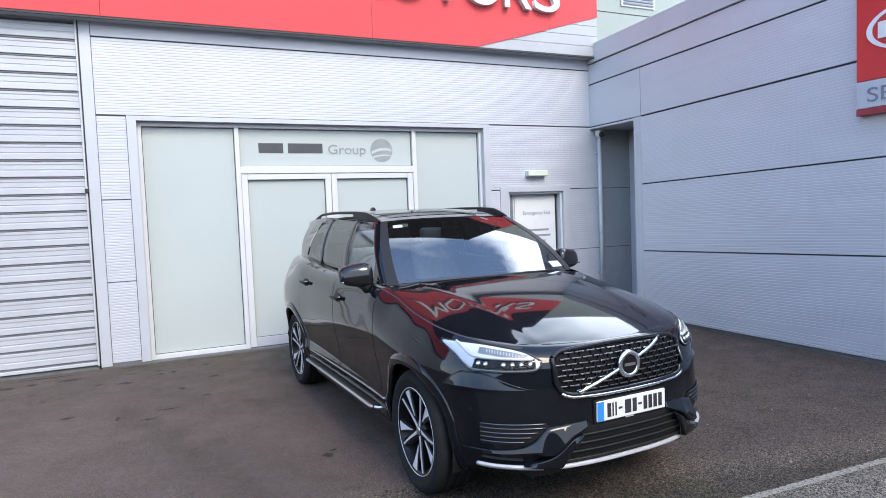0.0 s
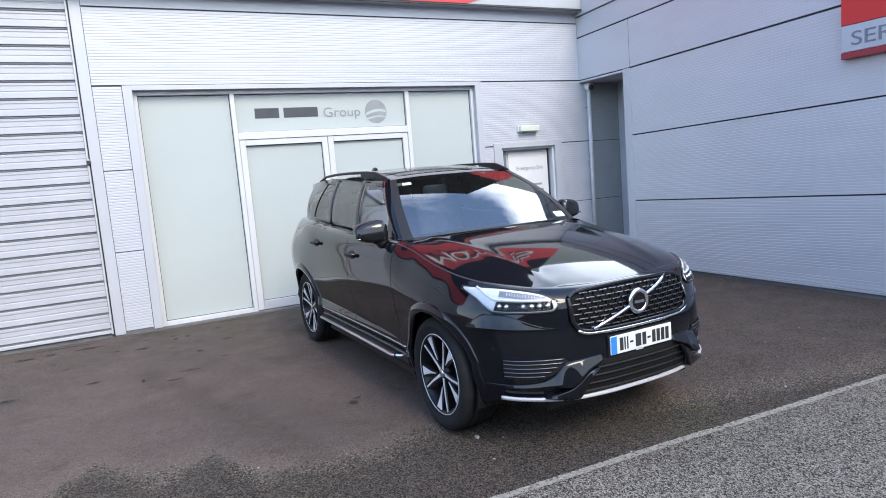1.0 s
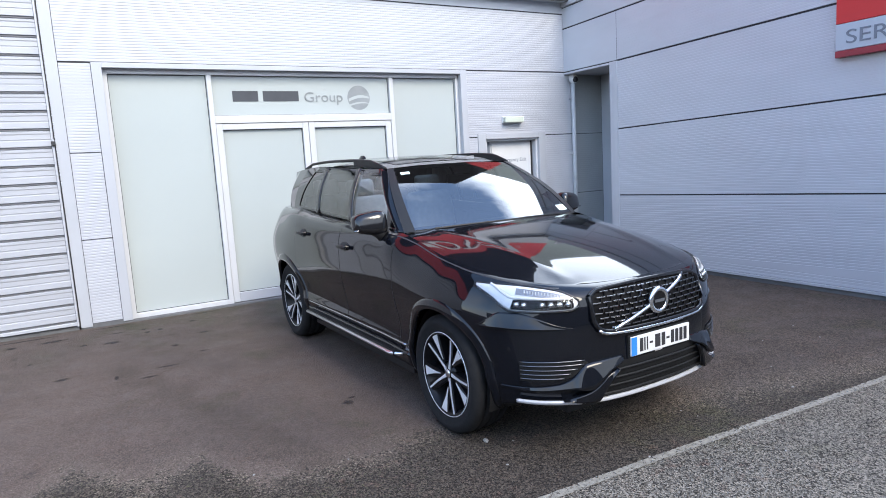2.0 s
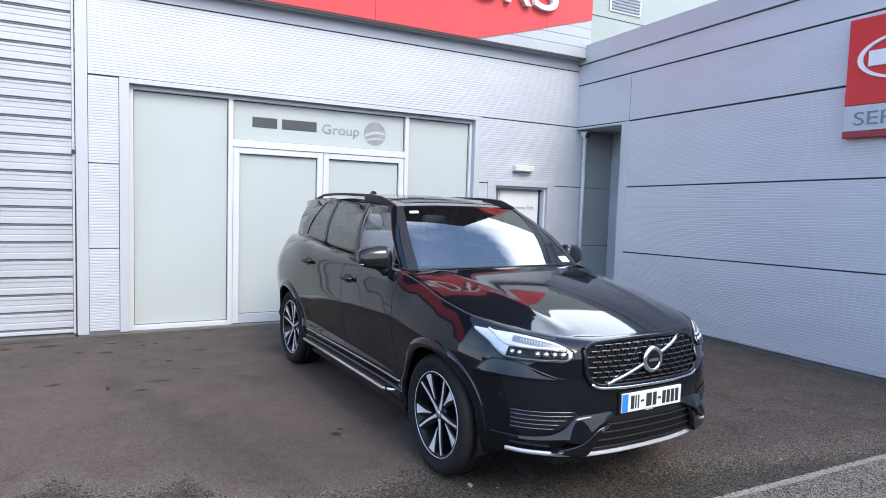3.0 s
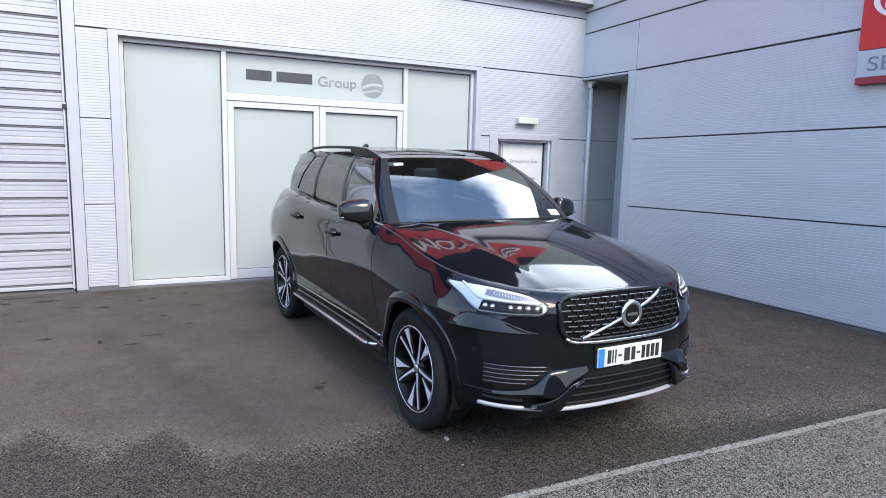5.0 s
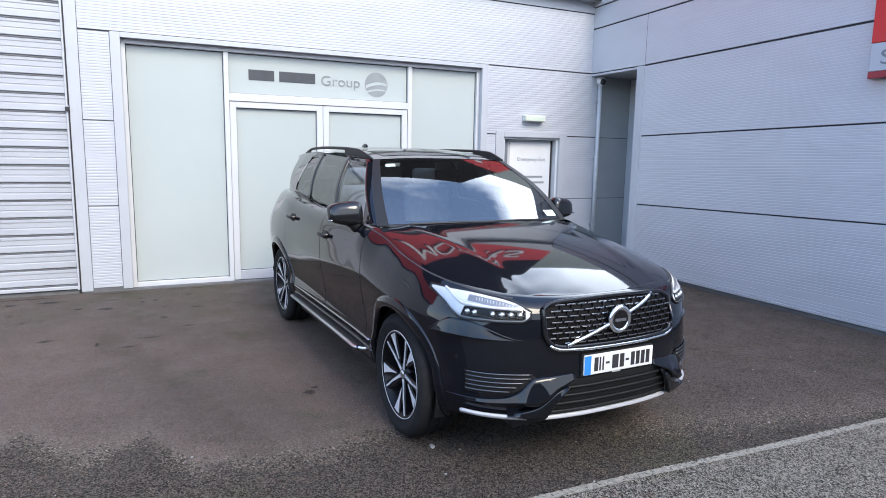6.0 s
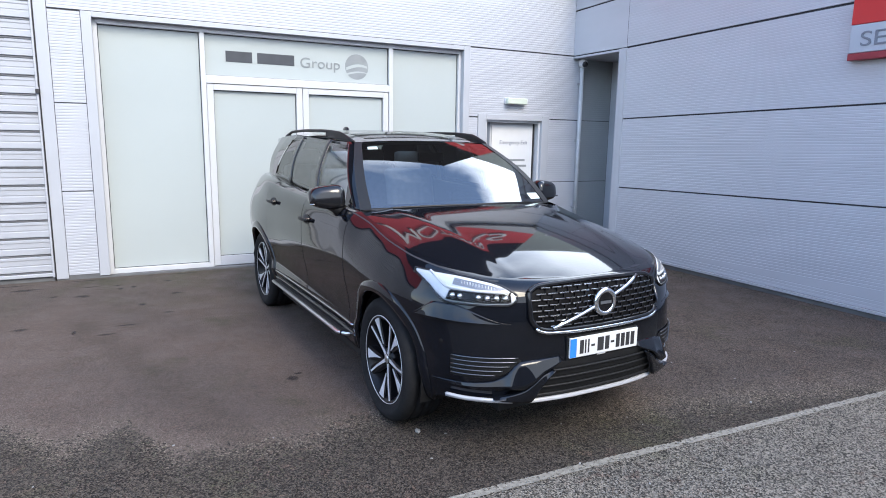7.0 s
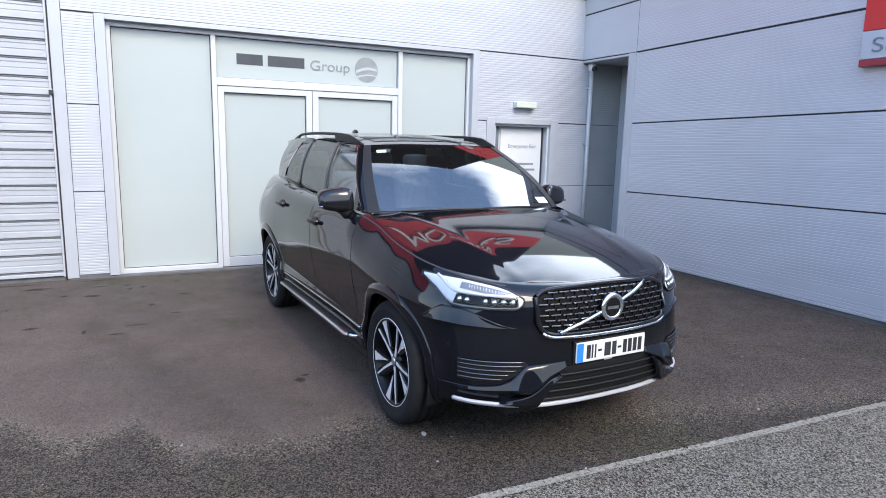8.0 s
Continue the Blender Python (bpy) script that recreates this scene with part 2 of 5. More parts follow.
def worn_material(name, color, scale, lo, hi, round_edge=False, most=1.0):
    """A thin layer that has worn through in places and lets the ground show."""
    m = material(name, color, 0.8, 0, 0.3, 40, 0.5, 120)
    n, l = m.node_tree.nodes, m.node_tree.links
    tc, nz, mr, tr, mx = n.new("ShaderNodeTexCoord"), n.new("ShaderNodeTexNoise"), n.new("ShaderNodeMapRange"), n.new("ShaderNodeBsdfTransparent"), n.new("ShaderNodeMixShader")
    nz.inputs["Scale"].default_value, nz.inputs["Detail"].default_value, nz.inputs["Roughness"].default_value = scale, 8, 0.7
    l.new(tc.outputs["Object"], nz.inputs["Vector"])
    for k, v in zip(("From Min", "From Max", "To Min", "To Max"), (lo, hi, 0.0, most)):
        mr.inputs[k].default_value = v
    value = nz.outputs["Fac"]
    if round_edge:
        mp, gr, ad = n.new("ShaderNodeMapping"), n.new("ShaderNodeTexGradient"), n.new("ShaderNodeMath")
        mp.inputs["Location"].default_value, mp.inputs["Scale"].default_value = (-1, -1, 0), (2, 2, 0)
        gr.gradient_type, ad.operation = "SPHERICAL", "MULTIPLY"
        l.new(tc.outputs["Generated"], mp.inputs["Vector"])
        l.new(mp.outputs["Vector"], gr.inputs["Vector"])
        l.new(gr.outputs["Fac"], ad.inputs[0])
        l.new(value, ad.inputs[1])
        value = ad.outputs[0]
    l.new(value, mr.inputs["Value"])
    l.new(mr.outputs["Result"], mx.inputs[0])
    l.new(tr.outputs[0], mx.inputs[1])
    l.new(n["Principled BSDF"].outputs[0], mx.inputs[2])
    l.new(mx.outputs[0], n["Material Output"].inputs["Surface"])
    return m


# ---- helpers for meshes ----
def part(name, bm, mat, parent=None, label="", smooth=False):
    """Links a bmesh as one mesh object, under a thing or a part."""
    me = bpy.data.meshes.new(name)
    bm.to_mesh(me)
    bm.free()
    me.materials.append(mat)
    if smooth:
        me.polygons.foreach_set("use_smooth", [True] * len(me.polygons))
    ob = new(name, me)
    if parent is not None:
        ob.parent = parent
    if label:
        ob["label"] = label
    return ob


def thing(name, label, category, group="", kind="", at=None):
    """An Empty that carries the parts of a thing."""
    ob = new(name)
    ob.empty_display_size = 0.1
    if at is not None:
        ob.matrix_world = at
    return tagged(ob, label, category, group, kind)


def box(x0, x1, y0, y1, z0, z1, bevel=0.0, bm=None):
    own = bm is None
    bm = bmesh.new() if own else bm
    m = Matrix.Translation(((x0 + x1) / 2, (y0 + y1) / 2, (z0 + z1) / 2)) @ Matrix.Diagonal((abs(x1 - x0), abs(y1 - y0), abs(z1 - z0), 1))
    got = bmesh.ops.create_cube(bm, size=1, matrix=m)
    if bevel:
        edges = list({e for v in got["verts"] for e in v.link_edges})
        bmesh.ops.bevel(bm, geom=edges, offset=bevel, segments=2, profile=0.5, affect="EDGES")
    return bm


def extrude_profile(points, length, place):
    """A sheet: the polyline of (across, height) drawn out along length. place maps (along, across, height) to the world."""
    bm = bmesh.new()
    rows = [[bm.verts.new(place(a, p, q)) for p, q in points] for a in (0.0, length)]
    for k in range(len(points) - 1):
        bm.faces.new((rows[0][k], rows[1][k], rows[1][k + 1], rows[0][k + 1]))
    return bm


def ribs(z0, z1, pitch=0.0335, deep=0.0025, groove=0.010, lip=0.012):
    """Micro-ribbed sheet in profile: flats with narrow grooves, its edges turned in at the joints."""
    n = max(1, round((z1 - z0 - 0.016) / pitch))
    step = (z1 - z0 - 0.016) / n
    out = [(lip, z0 + 0.004), (0.0, z0 + 0.006)]
    for k in range(n):
        a = z0 + 0.008 + k * step
        out += [(0.0, a + 0.001), (0.0, a + step - groove), (deep, a + step - groove + 0.0025), (deep, a + step - 0.0025)]
    return out + [(0.0, z1 - 0.006), (lip, z1 - 0.004)]


def flat(z0, z1, lip=0.012):
    return [(lip, z0 + 0.004), (0.0, z0 + 0.006), (0.0, z1 - 0.006), (lip, z1 - 0.004)]


def text_mesh(words, size, mat, name, parent, m, deep=0.002, width=None, label=""):
    cu = bpy.data.curves.new("lettering", "FONT")
    cu.body, cu.size, cu.extrude, cu.align_x = words, size, deep, "LEFT"
    ob = new("lettering", cu)
    me = bpy.data.meshes.new_from_object(ob.evaluated_get(bpy.context.evaluated_depsgraph_get()))
    bpy.data.objects.remove(ob)
    bpy.data.curves.remove(cu)
    xs = [v.co.x for v in me.vertices]
    k = width / (max(xs) - min(xs)) if width else 1
    for v in me.vertices:
        v.co = m @ Vector(((v.co.x - min(xs)) * k, v.co.y, v.co.z))
    me.name = name
    me.materials.append(mat)
    ob = new(name, me)
    ob.parent = parent
    if label:
        ob["label"] = label
    return ob


def tube(points, radius, sides=10, bm=None, cap=True):
    """A round tube along a polyline."""
    bm = bmesh.new() if bm is None else bm
    pts = [Vector(p) for p in points]
    rings = []
    for k, p in enumerate(pts):
        d = (pts[min(k + 1, len(pts) - 1)] - pts[max(k - 1, 0)]).normalized()
        side = d.cross(Vector((0, 0, 1)) if abs(d.z) < 0.9 else Vector((0, 1, 0))).normalized()
        up = side.cross(d)
        r = radius[k] if isinstance(radius, (list, tuple)) else radius
        rings.append([bm.verts.new(p + side * (r * math.cos(a)) + up * (r * math.sin(a))) for a in (2 * math.pi * j / sides for j in range(sides))])
    for a, b in zip(rings, rings[1:]):
        for j in range(sides):
            bm.faces.new((a[j], a[(j + 1) % sides], b[(j + 1) % sides], b[j]))
    if cap:
        bm.faces.new(rings[0][::-1])
        bm.faces.new(rings[-1])
    return bm


PAINT_LINE = worn_material("worn_white_road_paint", (0.20, 0.185, 0.155), 45, 0.34, 0.48)

# ---- ground ----
bm = bmesh.new()
bmesh.ops.create_grid(bm, x_segments=60, y_segments=60, size=600)
ground = tagged(part("ground", bm, ASPHALT), "worn dark tarmac yard with damp stains and coarse chippings", "ground", kind="structure")
XW = 6.885  # face of the side building

# ---- back wall ----
wall_back = thing("wall_back", "silver-white micro-ribbed metal cladding wall with flashings", "wall", kind="structure")
T = 0.25


def back_panel(name, x0, x1, prof, mat=CLAD, y=0.0):
    part(name, extrude_profile(prof, x1 - x0, lambda a, p, q: (x0 + a, y + p, q)), mat, wall_back)


bm = bmesh.new()
for x0, x1, z0, z1 in ((-0.36, 0.0, 0, 3.04), (4.975, 5.14, 0, 3.04), (6.45, 7.95, 0, 3.04), (5.14, 6.45, 2.075, 3.04), (-0.36, 6.9, 3.04, 4.6), (6.9, 7.95, 3.04, 4.3)):
    box(x0, x1, 0.008, T, z0, z1, bm=bm)
part("wall_core", bm, GAP, wall_back, "dark core behind the cladding joints")
JOINTS = (0.05, 1.037, 2.033, 3.038)
for z0, z1 in zip(JOINTS, JOINTS[1:]):
    back_panel("panel", -0.325, -0.012, ribs(z0, z1))
for x0, x1, j in ((4.983, 5.138, JOINTS[:3]), (6.455, XW + 0.165, JOINTS[:3])):
    for z0, z1 in zip(j, j[1:]):
        back_panel("panel", x0, x1, ribs(z0, z1))
back_panel("panel", 4.985, XW + 0.165, ribs(2.039, 3.038))
back_panel("panel", -0.325, XW, ribs(3.046, 3.958))
back_panel("panel", -0.325, XW, flat(3.964, 4.3))
# same wall inside the recess, with its shade painted in as darker grey
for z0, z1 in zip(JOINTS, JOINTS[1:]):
    back_panel("recess_panel", XW + 0.17, 7.698, ribs(z0, z1), RECESS_SHADE)
part("corner_flashing", box(-0.450, -0.33, -0.012, 0.05, 0.02, 4.2, 0.004), TRIM, wall_back)
part("plinth", box(-0.445, 0.0, 0.0, 0.2, 0.0, 0.05), CONCRETE, wall_back)
part("plinth", box(6.45, 7.95, 0.0, 0.2, 0.0, 0.05), CONCRETE, wall_back)

# ---- deep-ribbed cladding beside the corner flashing ----
wall_left = thing("wall_left", "white horizontal deep-ribbed metal sheet wall with dark grooves", "wall", kind="structure")
z, k = 0.10, 0
while z < 4.2:
    pts = [(0.03, z), (0.03, z + 0.018), (0.0, z + 0.026), (0.0, z + 0.085), (0.005, z + 0.09), (0.005, z + 0.1), (0.0, z + 0.105), (0.0, z + 0.155), (-0.005, z + 0.166), (-0.005, z + 0.186), (0.03, z + 0.199)]
    part("rib_sheet", extrude_profile(pts, 8.0, lambda a, p, q: (-8.49 + a, 0.0 + p, q)), RIB_SHEET, wall_left)
    part("groove_strip", box(-8.49, -0.49, 0.014, 0.029, z + 0.004, z + 0.016), JOINT, wall_left, "dark joint strip")
    z += 0.1995
part("backing", box(-8.5, -0.47, 0.046, 0.25, 0.0, 4.4), GAP, wall_left)
part("drip_sill", box(-8.5, -0.47, -0.02, 0.05, 0.06, 0.098, 0.004), TRIM, wall_left)
part("plinth", box(-8.5, -0.47, 0.01, 0.2, 0.0, 0.06), CONCRETE, wall_left)
part("edge_channel", box(-0.487, -0.465, -0.03, 0.05, 0.05, 4.25, 0.004), TRIM, wall_left)
part("seal_strip", box(-0.463, -0.452, -0.002, 0.05, 0.03, 4.25), SEAL, wall_left)
catch = thing("door_sensor", "small black sensor block on the flashing", "sensor")
part("body", box(-0.492, -0.45, -0.055, -0.008, 2.12, 2.17, 0.006), SEAL, catch)
part("bracket", box(-0.486, -0.456, -0.03, -0.005, 2.165, 2.185, 0.002), TRIM, catch)

# ---- red fascia over the doors ----
fascia = thing("fascia", "red fascia panel with a pale grey slanted corner", "fascia", kind="structure")
FY, FZ = -0.2, 4.15


def flat_poly(points, y0, y1, bm=None):
    """A prism with its outline in x and z, between two y."""
    bm = bmesh.new() if bm is None else bm
    a = [bm.verts.new((x, y0, z)) for x, z in points]
    b = [bm.verts.new((x, y1, z)) for x, z in points]
    bm.faces.new(a)
    bm.faces.new(b[::-1])
    for k in range(len(a)):
        bm.faces.new((a[k], b[k], b[(k + 1) % len(a)], a[(k + 1) % len(a)]))
    bmesh.ops.recalc_face_normals(bm, faces=bm.faces)
    return bm


for x0, x1 in ((-8.5, -4.2), (-4.196, -0.2), (-0.196, 3.1)):
    part("panel", flat_poly([(x0, FZ), (x1, FZ), (x1, 5.7), (x0, 5.7)], FY, 0.1), RED, fascia)
part("panel", flat_poly([(3.104, FZ), (4.72, FZ), (5.9, FZ + 0.325), (6.0, FZ + 0.363), (6.0, 5.7), (3.104, 5.7)], FY, 0.1), RED, fascia)
part("panel", flat_poly([(6.004, FZ + 0.364), (6.93, FZ + 0.625), (6.93, 5.7), (6.004, 5.7)], FY, 0.1), RED, fascia)
for x0, x1 in ((-8.5, -3.0), (-2.996, 2.0), (2.004, 6.93)):
    part("upper_panel", flat_poly([(x0, 5.706), (x1, 5.706), (x1, 9.2), (x0, 9.2)], FY + 0.02, 0.1), DARK_PANEL, fascia, "dark grey upper fascia panel")
lo = FZ
for k, hi in enumerate((FZ + 0.16, FZ + 0.32, FZ + 0.48, FZ + 0.62)):
    xa, xb = 4.725 + (lo - FZ) / 0.2828, 4.725 + (hi - 0.006 - FZ) / 0.2828
    part("grey_strip", flat_poly([(xa, lo), (6.93, lo), (6.93, hi - 0.006), (xb, hi - 0.006)], FY + 0.012, 0.1), PALE_STRIP, fascia, "pale grey metal strip")
    lo = hi
part("soffit", box(-8.5, XW - 0.003, FY + 0.035, 0.0, 4.132, 4.149), TRIM, fascia, "grey soffit strip")
part("drip_seal", box(-8.5, XW - 0.003, FY + 0.006, FY + 0.034, 4.122, 4.149), SEAL, fascia, "black drip seal")
xl = 2.62
for ch, w in (("M", 0.66), ("O", 0.6), ("T", 0.47), ("O", 0.6), ("R", 0.47), ("S", 0.46)):
    sign = thing("sign_letter", "white raised plastic letter on the red fascia", "letter", group="fascia lettering")
    text_mesh(ch, 0.86, WHITE, "letter", sign, pose(xl, FY - 0.045, 4.75, 90, 0, 0), 0.04, w)
    xl += w + 0.055

# ---- glazed entrance ----
entrance = thing("window_1", "white framed entrance glazing covered by frosted film", "shopfront", kind="structure")
GY = 0.125
part("surround", box(-0.006, 0.1, -0.016, 0.1, 0.03, 3.042, 0.003), TRIM, entrance, "grey folded flashing")
part("surround", box(4.875, 4.98, -0.016, 0.1, 0.03, 3.042, 0.003), TRIM, entrance, "grey folded flashing")
part("surround", box(0.1, 4.875, -0.016, 0.1, 2.985, 3.042, 0.003), TRIM, entrance, "grey folded flashing")


def bar(name, x0, x1, z0, z1, y0=0.07, y1=0.19):
    part(name, box(x0, x1, y0, y1, z0, z1, 0.004), FRAME, entrance)


bar("jamb", 0.1, 0.148, 0.02, 2.985)
bar("jamb", 4.83, 4.875, 0.02, 2.985)
bar("head", 0.148, 4.83, 2.93, 2.985)
bar("mullion", 1.24, 1.298, 0.02, 2.93)
bar("mullion", 3.728, 3.79, 0.02, 2.93)
bar("transom", 1.298, 3.728, 2.335, 2.43)
bar("sill", 0.148, 1.24, 0.02, 0.078)
bar("sill", 3.79, 4.83, 0.02, 0.078)


def pane(x0, x1, z0, z1, parent, y=GY):
    p = part("pane", box(x0, x1, y, y + 0.012, z0, z1), FILM, parent, "frosted film on glass")
    bm = bmesh.new()
    g = 0.007
    for a, b, c, d in ((x0, x0 + g, z0, z1), (x1 - g, x1, z0, z1), (x0 + g, x1 - g, z1 - g, z1), (x0 + g, x1 - g, z0, z0 + g)):
        box(a, b, y - 0.006, y - 0.001, c, d, bm=bm)
    part("gasket", bm, SEAL, parent)
    return p


pane(0.148, 1.24, 0.078, 2.93, entrance)
pane(3.79, 4.83, 0.078, 2.93, entrance)
pane(1.298, 3.728, 2.43, 2.93, entrance)
for x0, x1 in ((1.302, 2.498), (2.504, 3.724)):
    leaf = part("door_leaf", box(x0, x0 + 0.08, 0.082, 0.17, 0.03, 2.33, 0.004), FRAME, entrance)
    part("stile", box(x1 - 0.08, x1, 0.082, 0.17, 0.03, 2.33, 0.004), FRAME, leaf)
    part("top_rail", box(x0 + 0.08, x1 - 0.08, 0.082, 0.17, 2.255, 2.33, 0.004), FRAME, leaf)
    part("kick_rail", box(x0 + 0.08, x1 - 0.08, 0.082, 0.17, 0.03, 0.15, 0.004), TRIM, leaf)
    pane(x0 + 0.08, x1 - 0.08, 0.15, 2.255, leaf)
part("backing", box(0.11, 4.87, 0.2, 0.24, 0.0, 3.0), GAP, entrance)
part("threshold", box(0.0, 4.98, -0.01, 0.2, 0.0, 0.022), CONCRETE, entrance)
name_sign = thing("window_lettering", "dark bars and pale grey word on the frosted transom", "lettering")
for x0, x1, z0, z1, mt in ((1.548, 1.872, 2.61, 2.742, DARK_TEXT), (1.935, 2.41, 2.61, 2.742, DARK_TEXT)):
    part("word_bar", box(x0, x1, GY - 0.004, GY - 0.001, z0, z1), mt, name_sign)
bm = bmesh.new()
bmesh.ops.create_circle(bm, cap_ends=True, segments=40, radius=0.168, matrix=pose(3.27, GY - 0.003, 2.652, 90, 0, 0))
text_mesh("Group", 0.185, PALE_TEXT, "lettering", name_sign, pose(2.49, GY - 0.006, 2.602, 90, 0, 0), 0.0015, 0.54)
disc = part("emblem_disc", bm, PALE_TEXT, name_sign, "round grey emblem")
bm = bmesh.new()
for z0, z1, h in ((2.60, 2.64, 0.05), (2.535, 2.56, 0.035)):
    top, bot = [], []
    for k in range(13):
        u = k / 12
        x = 3.27 - 0.15 + 0.3 * u
        top.append(bm.verts.new((x, GY - 0.006, z1 + h * math.sin(u * 2.6))))
        bot.append(bm.verts.new((x, GY - 0.006, z0 + h * math.sin(u * 2.6) * 0.8 + 0.02 * u)))
    for k in range(12):
        bm.faces.new((bot[k], bot[k + 1], top[k + 1], top[k]))
part("swoosh", bm, FILM, disc, "pale curved stripes")

# ---- emergency exit ----
exit_door = thing("door_1", "white emergency exit door with a notice panel", "door", kind="structure")
for a, b, c, d in ((5.14, 5.285, 0.02, 2.082), (6.31, 6.452, 0.02, 2.082), (5.285, 6.31, 2.0, 2.082)):
    part("surround", box(a, b, -0.016, 0.06, c, d, 0.003), TRIM, exit_door, "grey folded flashing")
for a, b, c, d in ((5.285, 5.325, 0.02, 2.0), (6.275, 6.31, 0.02, 2.0), (5.325, 6.275, 1.965, 2.0)):
    part("door_frame", box(a, b, 0.03, 0.2, c, d, 0.003), FRAME, exit_door)
part("backing", box(5.3, 6.3, 0.2, 0.24, 0.0, 2.0), GAP, exit_door)
part("leaf", box(5.33, 6.27, 0.14, 0.18, 0.03, 1.962, 0.004), FRAME, exit_door)
# the stile's shade is put into its colour as dark grey
part("hinge_stile", box(5.33, 5.42, 0.1, 0.14, 0.03, 1.962, 0.003), LETTER_GREY, exit_door, "door stile with its shade painted dark grey")
notice = part("notice_panel", box(5.47, 6.235, 0.125, 0.138, 0.25, 1.93, 0.003), WHITE, exit_door, "white notice panel")
part("seal", box(6.24, 6.262, 0.12, 0.139, 0.03, 1.96), SEAL, exit_door)
text_mesh("Emergency Exit", 0.085, LETTER_GREY, "lettering", notice, pose(5.62, 0.123, 1.635, 90, 0, 0), 0.001, 0.52)
for z0, x0, x1 in ((1.37, 5.70, 6.10), (1.28, 5.66, 6.13), (1.19, 5.74, 6.03)):
    part("text_bar", box(x0, x1, 0.121, 0.124, z0, z0 + 0.032), PALE_TEXT, notice)
lamp = thing("emergency_lamp", "pale green-white emergency lamp bulkhead over the exit", "lamp")
part("base", box(5.60, 5.97, -0.03, -0.001, 2.238, 2.338, 0.005), WHITE, lamp)
part("diffuser", box(5.605, 5.965, -0.1, -0.03, 2.243, 2.333, 0.012), LAMP_CASE, lamp)

# ---- side building with the recess ----
wall_side = thing("wall_side", "silver-grey micro-ribbed metal cladding wall with parapet flashing", "wall", kind="structure")


def climb(y, z):
    """The courses run very slightly uphill away from the corner; the foot follows the ground."""
    if z < 0.2:
        return z
    return z + (0.022 * max(0.0, -1.2 - y) if z < 3.5 else 0.012 - 0.026 * y if z < 3.9 else -0.032 * y)


def side_panel(name, y0, y1, prof, mat=CLAD, x=XW):
    part(name, extrude_profile(prof, y1 - y0, lambda a, p, q: (x + p, y1 - a, climb(y1 - a, q))), mat, wall_side)


bm = bmesh.new()
for y0, y1, z0, z1 in ((-16, -1.06, 0, 3.03), (-16, 0.2, 3.03, 4.3)):
    box(XW + 0.017, XW + 0.3, y0, y1, z0, z1, bm=bm)
part("wall_core", bm, GAP, wall_side, "dark core behind the cladding joints")
SJ = (0.085, 1.035, 2.035, 3.036)
for z0, z1 in zip(SJ, SJ[1:]):
    side_panel("panel", -16, -1.2095, ribs(z0 + (0.004 if z0 > 0.5 else 0), z1 - 0.004, deep=0.0015, groove=0.009, lip=0.016))
side_panel("panel", -16, -1.209, ribs(3.046, 3.708, deep=0.0015, groove=0.009, lip=0.016))
side_panel("panel", -1.203, 0.0, flat(3.042, 3.708))
side_panel("strip_panel", -16, 0.0, flat(3.720, 4.052))
bm = box(XW - 0.03, XW + 0.34, -16, 0.25, 4.061, 4.36, 0.006)
for v in bm.verts:
    v.co.z = climb(v.co.y, v.co.z)
part("parapet_cap", bm, TRIM, wall_side, "smooth grey parapet capping")
part("jamb_flashing", box(XW - 0.008, XW + 0.3, -1.208, -1.055, 0.03, 3.036, 0.004), TRIM, wall_side)
part("recess_head", box(XW - 0.004, XW + 1.2, -1.2, 0.0, 3.0, 3.03), TRIM, wall_side)
part("recess_side", box(7.70, 7.9, -1.058, -0.002, 0.0, 2.998), TRIM, wall_side)
part("recess_front", box(XW + 0.3, 7.9, -1.3, -1.06, 0.0, 2.998), GAP, wall_side)
part("base_flashing", box(XW - 0.02, XW + 0.02, -16, -1.06, 0.055, 0.085, 0.003), TRIM, wall_side)
part("plinth", box(XW + 0.006, XW + 0.2, -16, -1.06, 0.0, 0.055), CONCRETE, wall_side)
side_roof = tagged(part("roof_side", box(XW + 0.3, 18, -16, 2.0, 4.0, 4.1), TRIM), "flat grey roof behind the parapet", "roof", kind="structure")
pipe = thing("downpipe", "grey plastic downpipe in the corner recess", "pipe")
part("pipe", tube([(7.03, -0.05, 0.0), (7.03, -0.05, 2.9)], 0.034, 14), PIPE_GREY, pipe, smooth=True)
for z in (0.6, 1.7, 2.6):
    part("clip", box(6.985, 7.075, -0.06, 0.0, z, z + 0.03, 0.003), PIPE_GREY, pipe)
cctv = thing("security_camera", "small white dome camera with dark lens above the pipe", "camera")
bm = bmesh.new()
bmesh.ops.create_uvsphere(bm, u_segments=16, v_segments=10, radius=0.075, matrix=Matrix.Translation((7.03, -0.07, 2.93)))
part("dome", bm, WHITE, cctv, smooth=True)
part("bracket", box(6.98, 7.08, -0.07, 0.0, 2.95, 2.985, 0.004), WHITE, cctv)
bm = bmesh.new()
bmesh.ops.create_uvsphere(bm, u_segments=12, v_segments=8, radius=0.05, matrix=Matrix.Translation((7.025, -0.115, 2.915)))
part("lens", bm, SEAL, cctv, "dark lens", smooth=True)

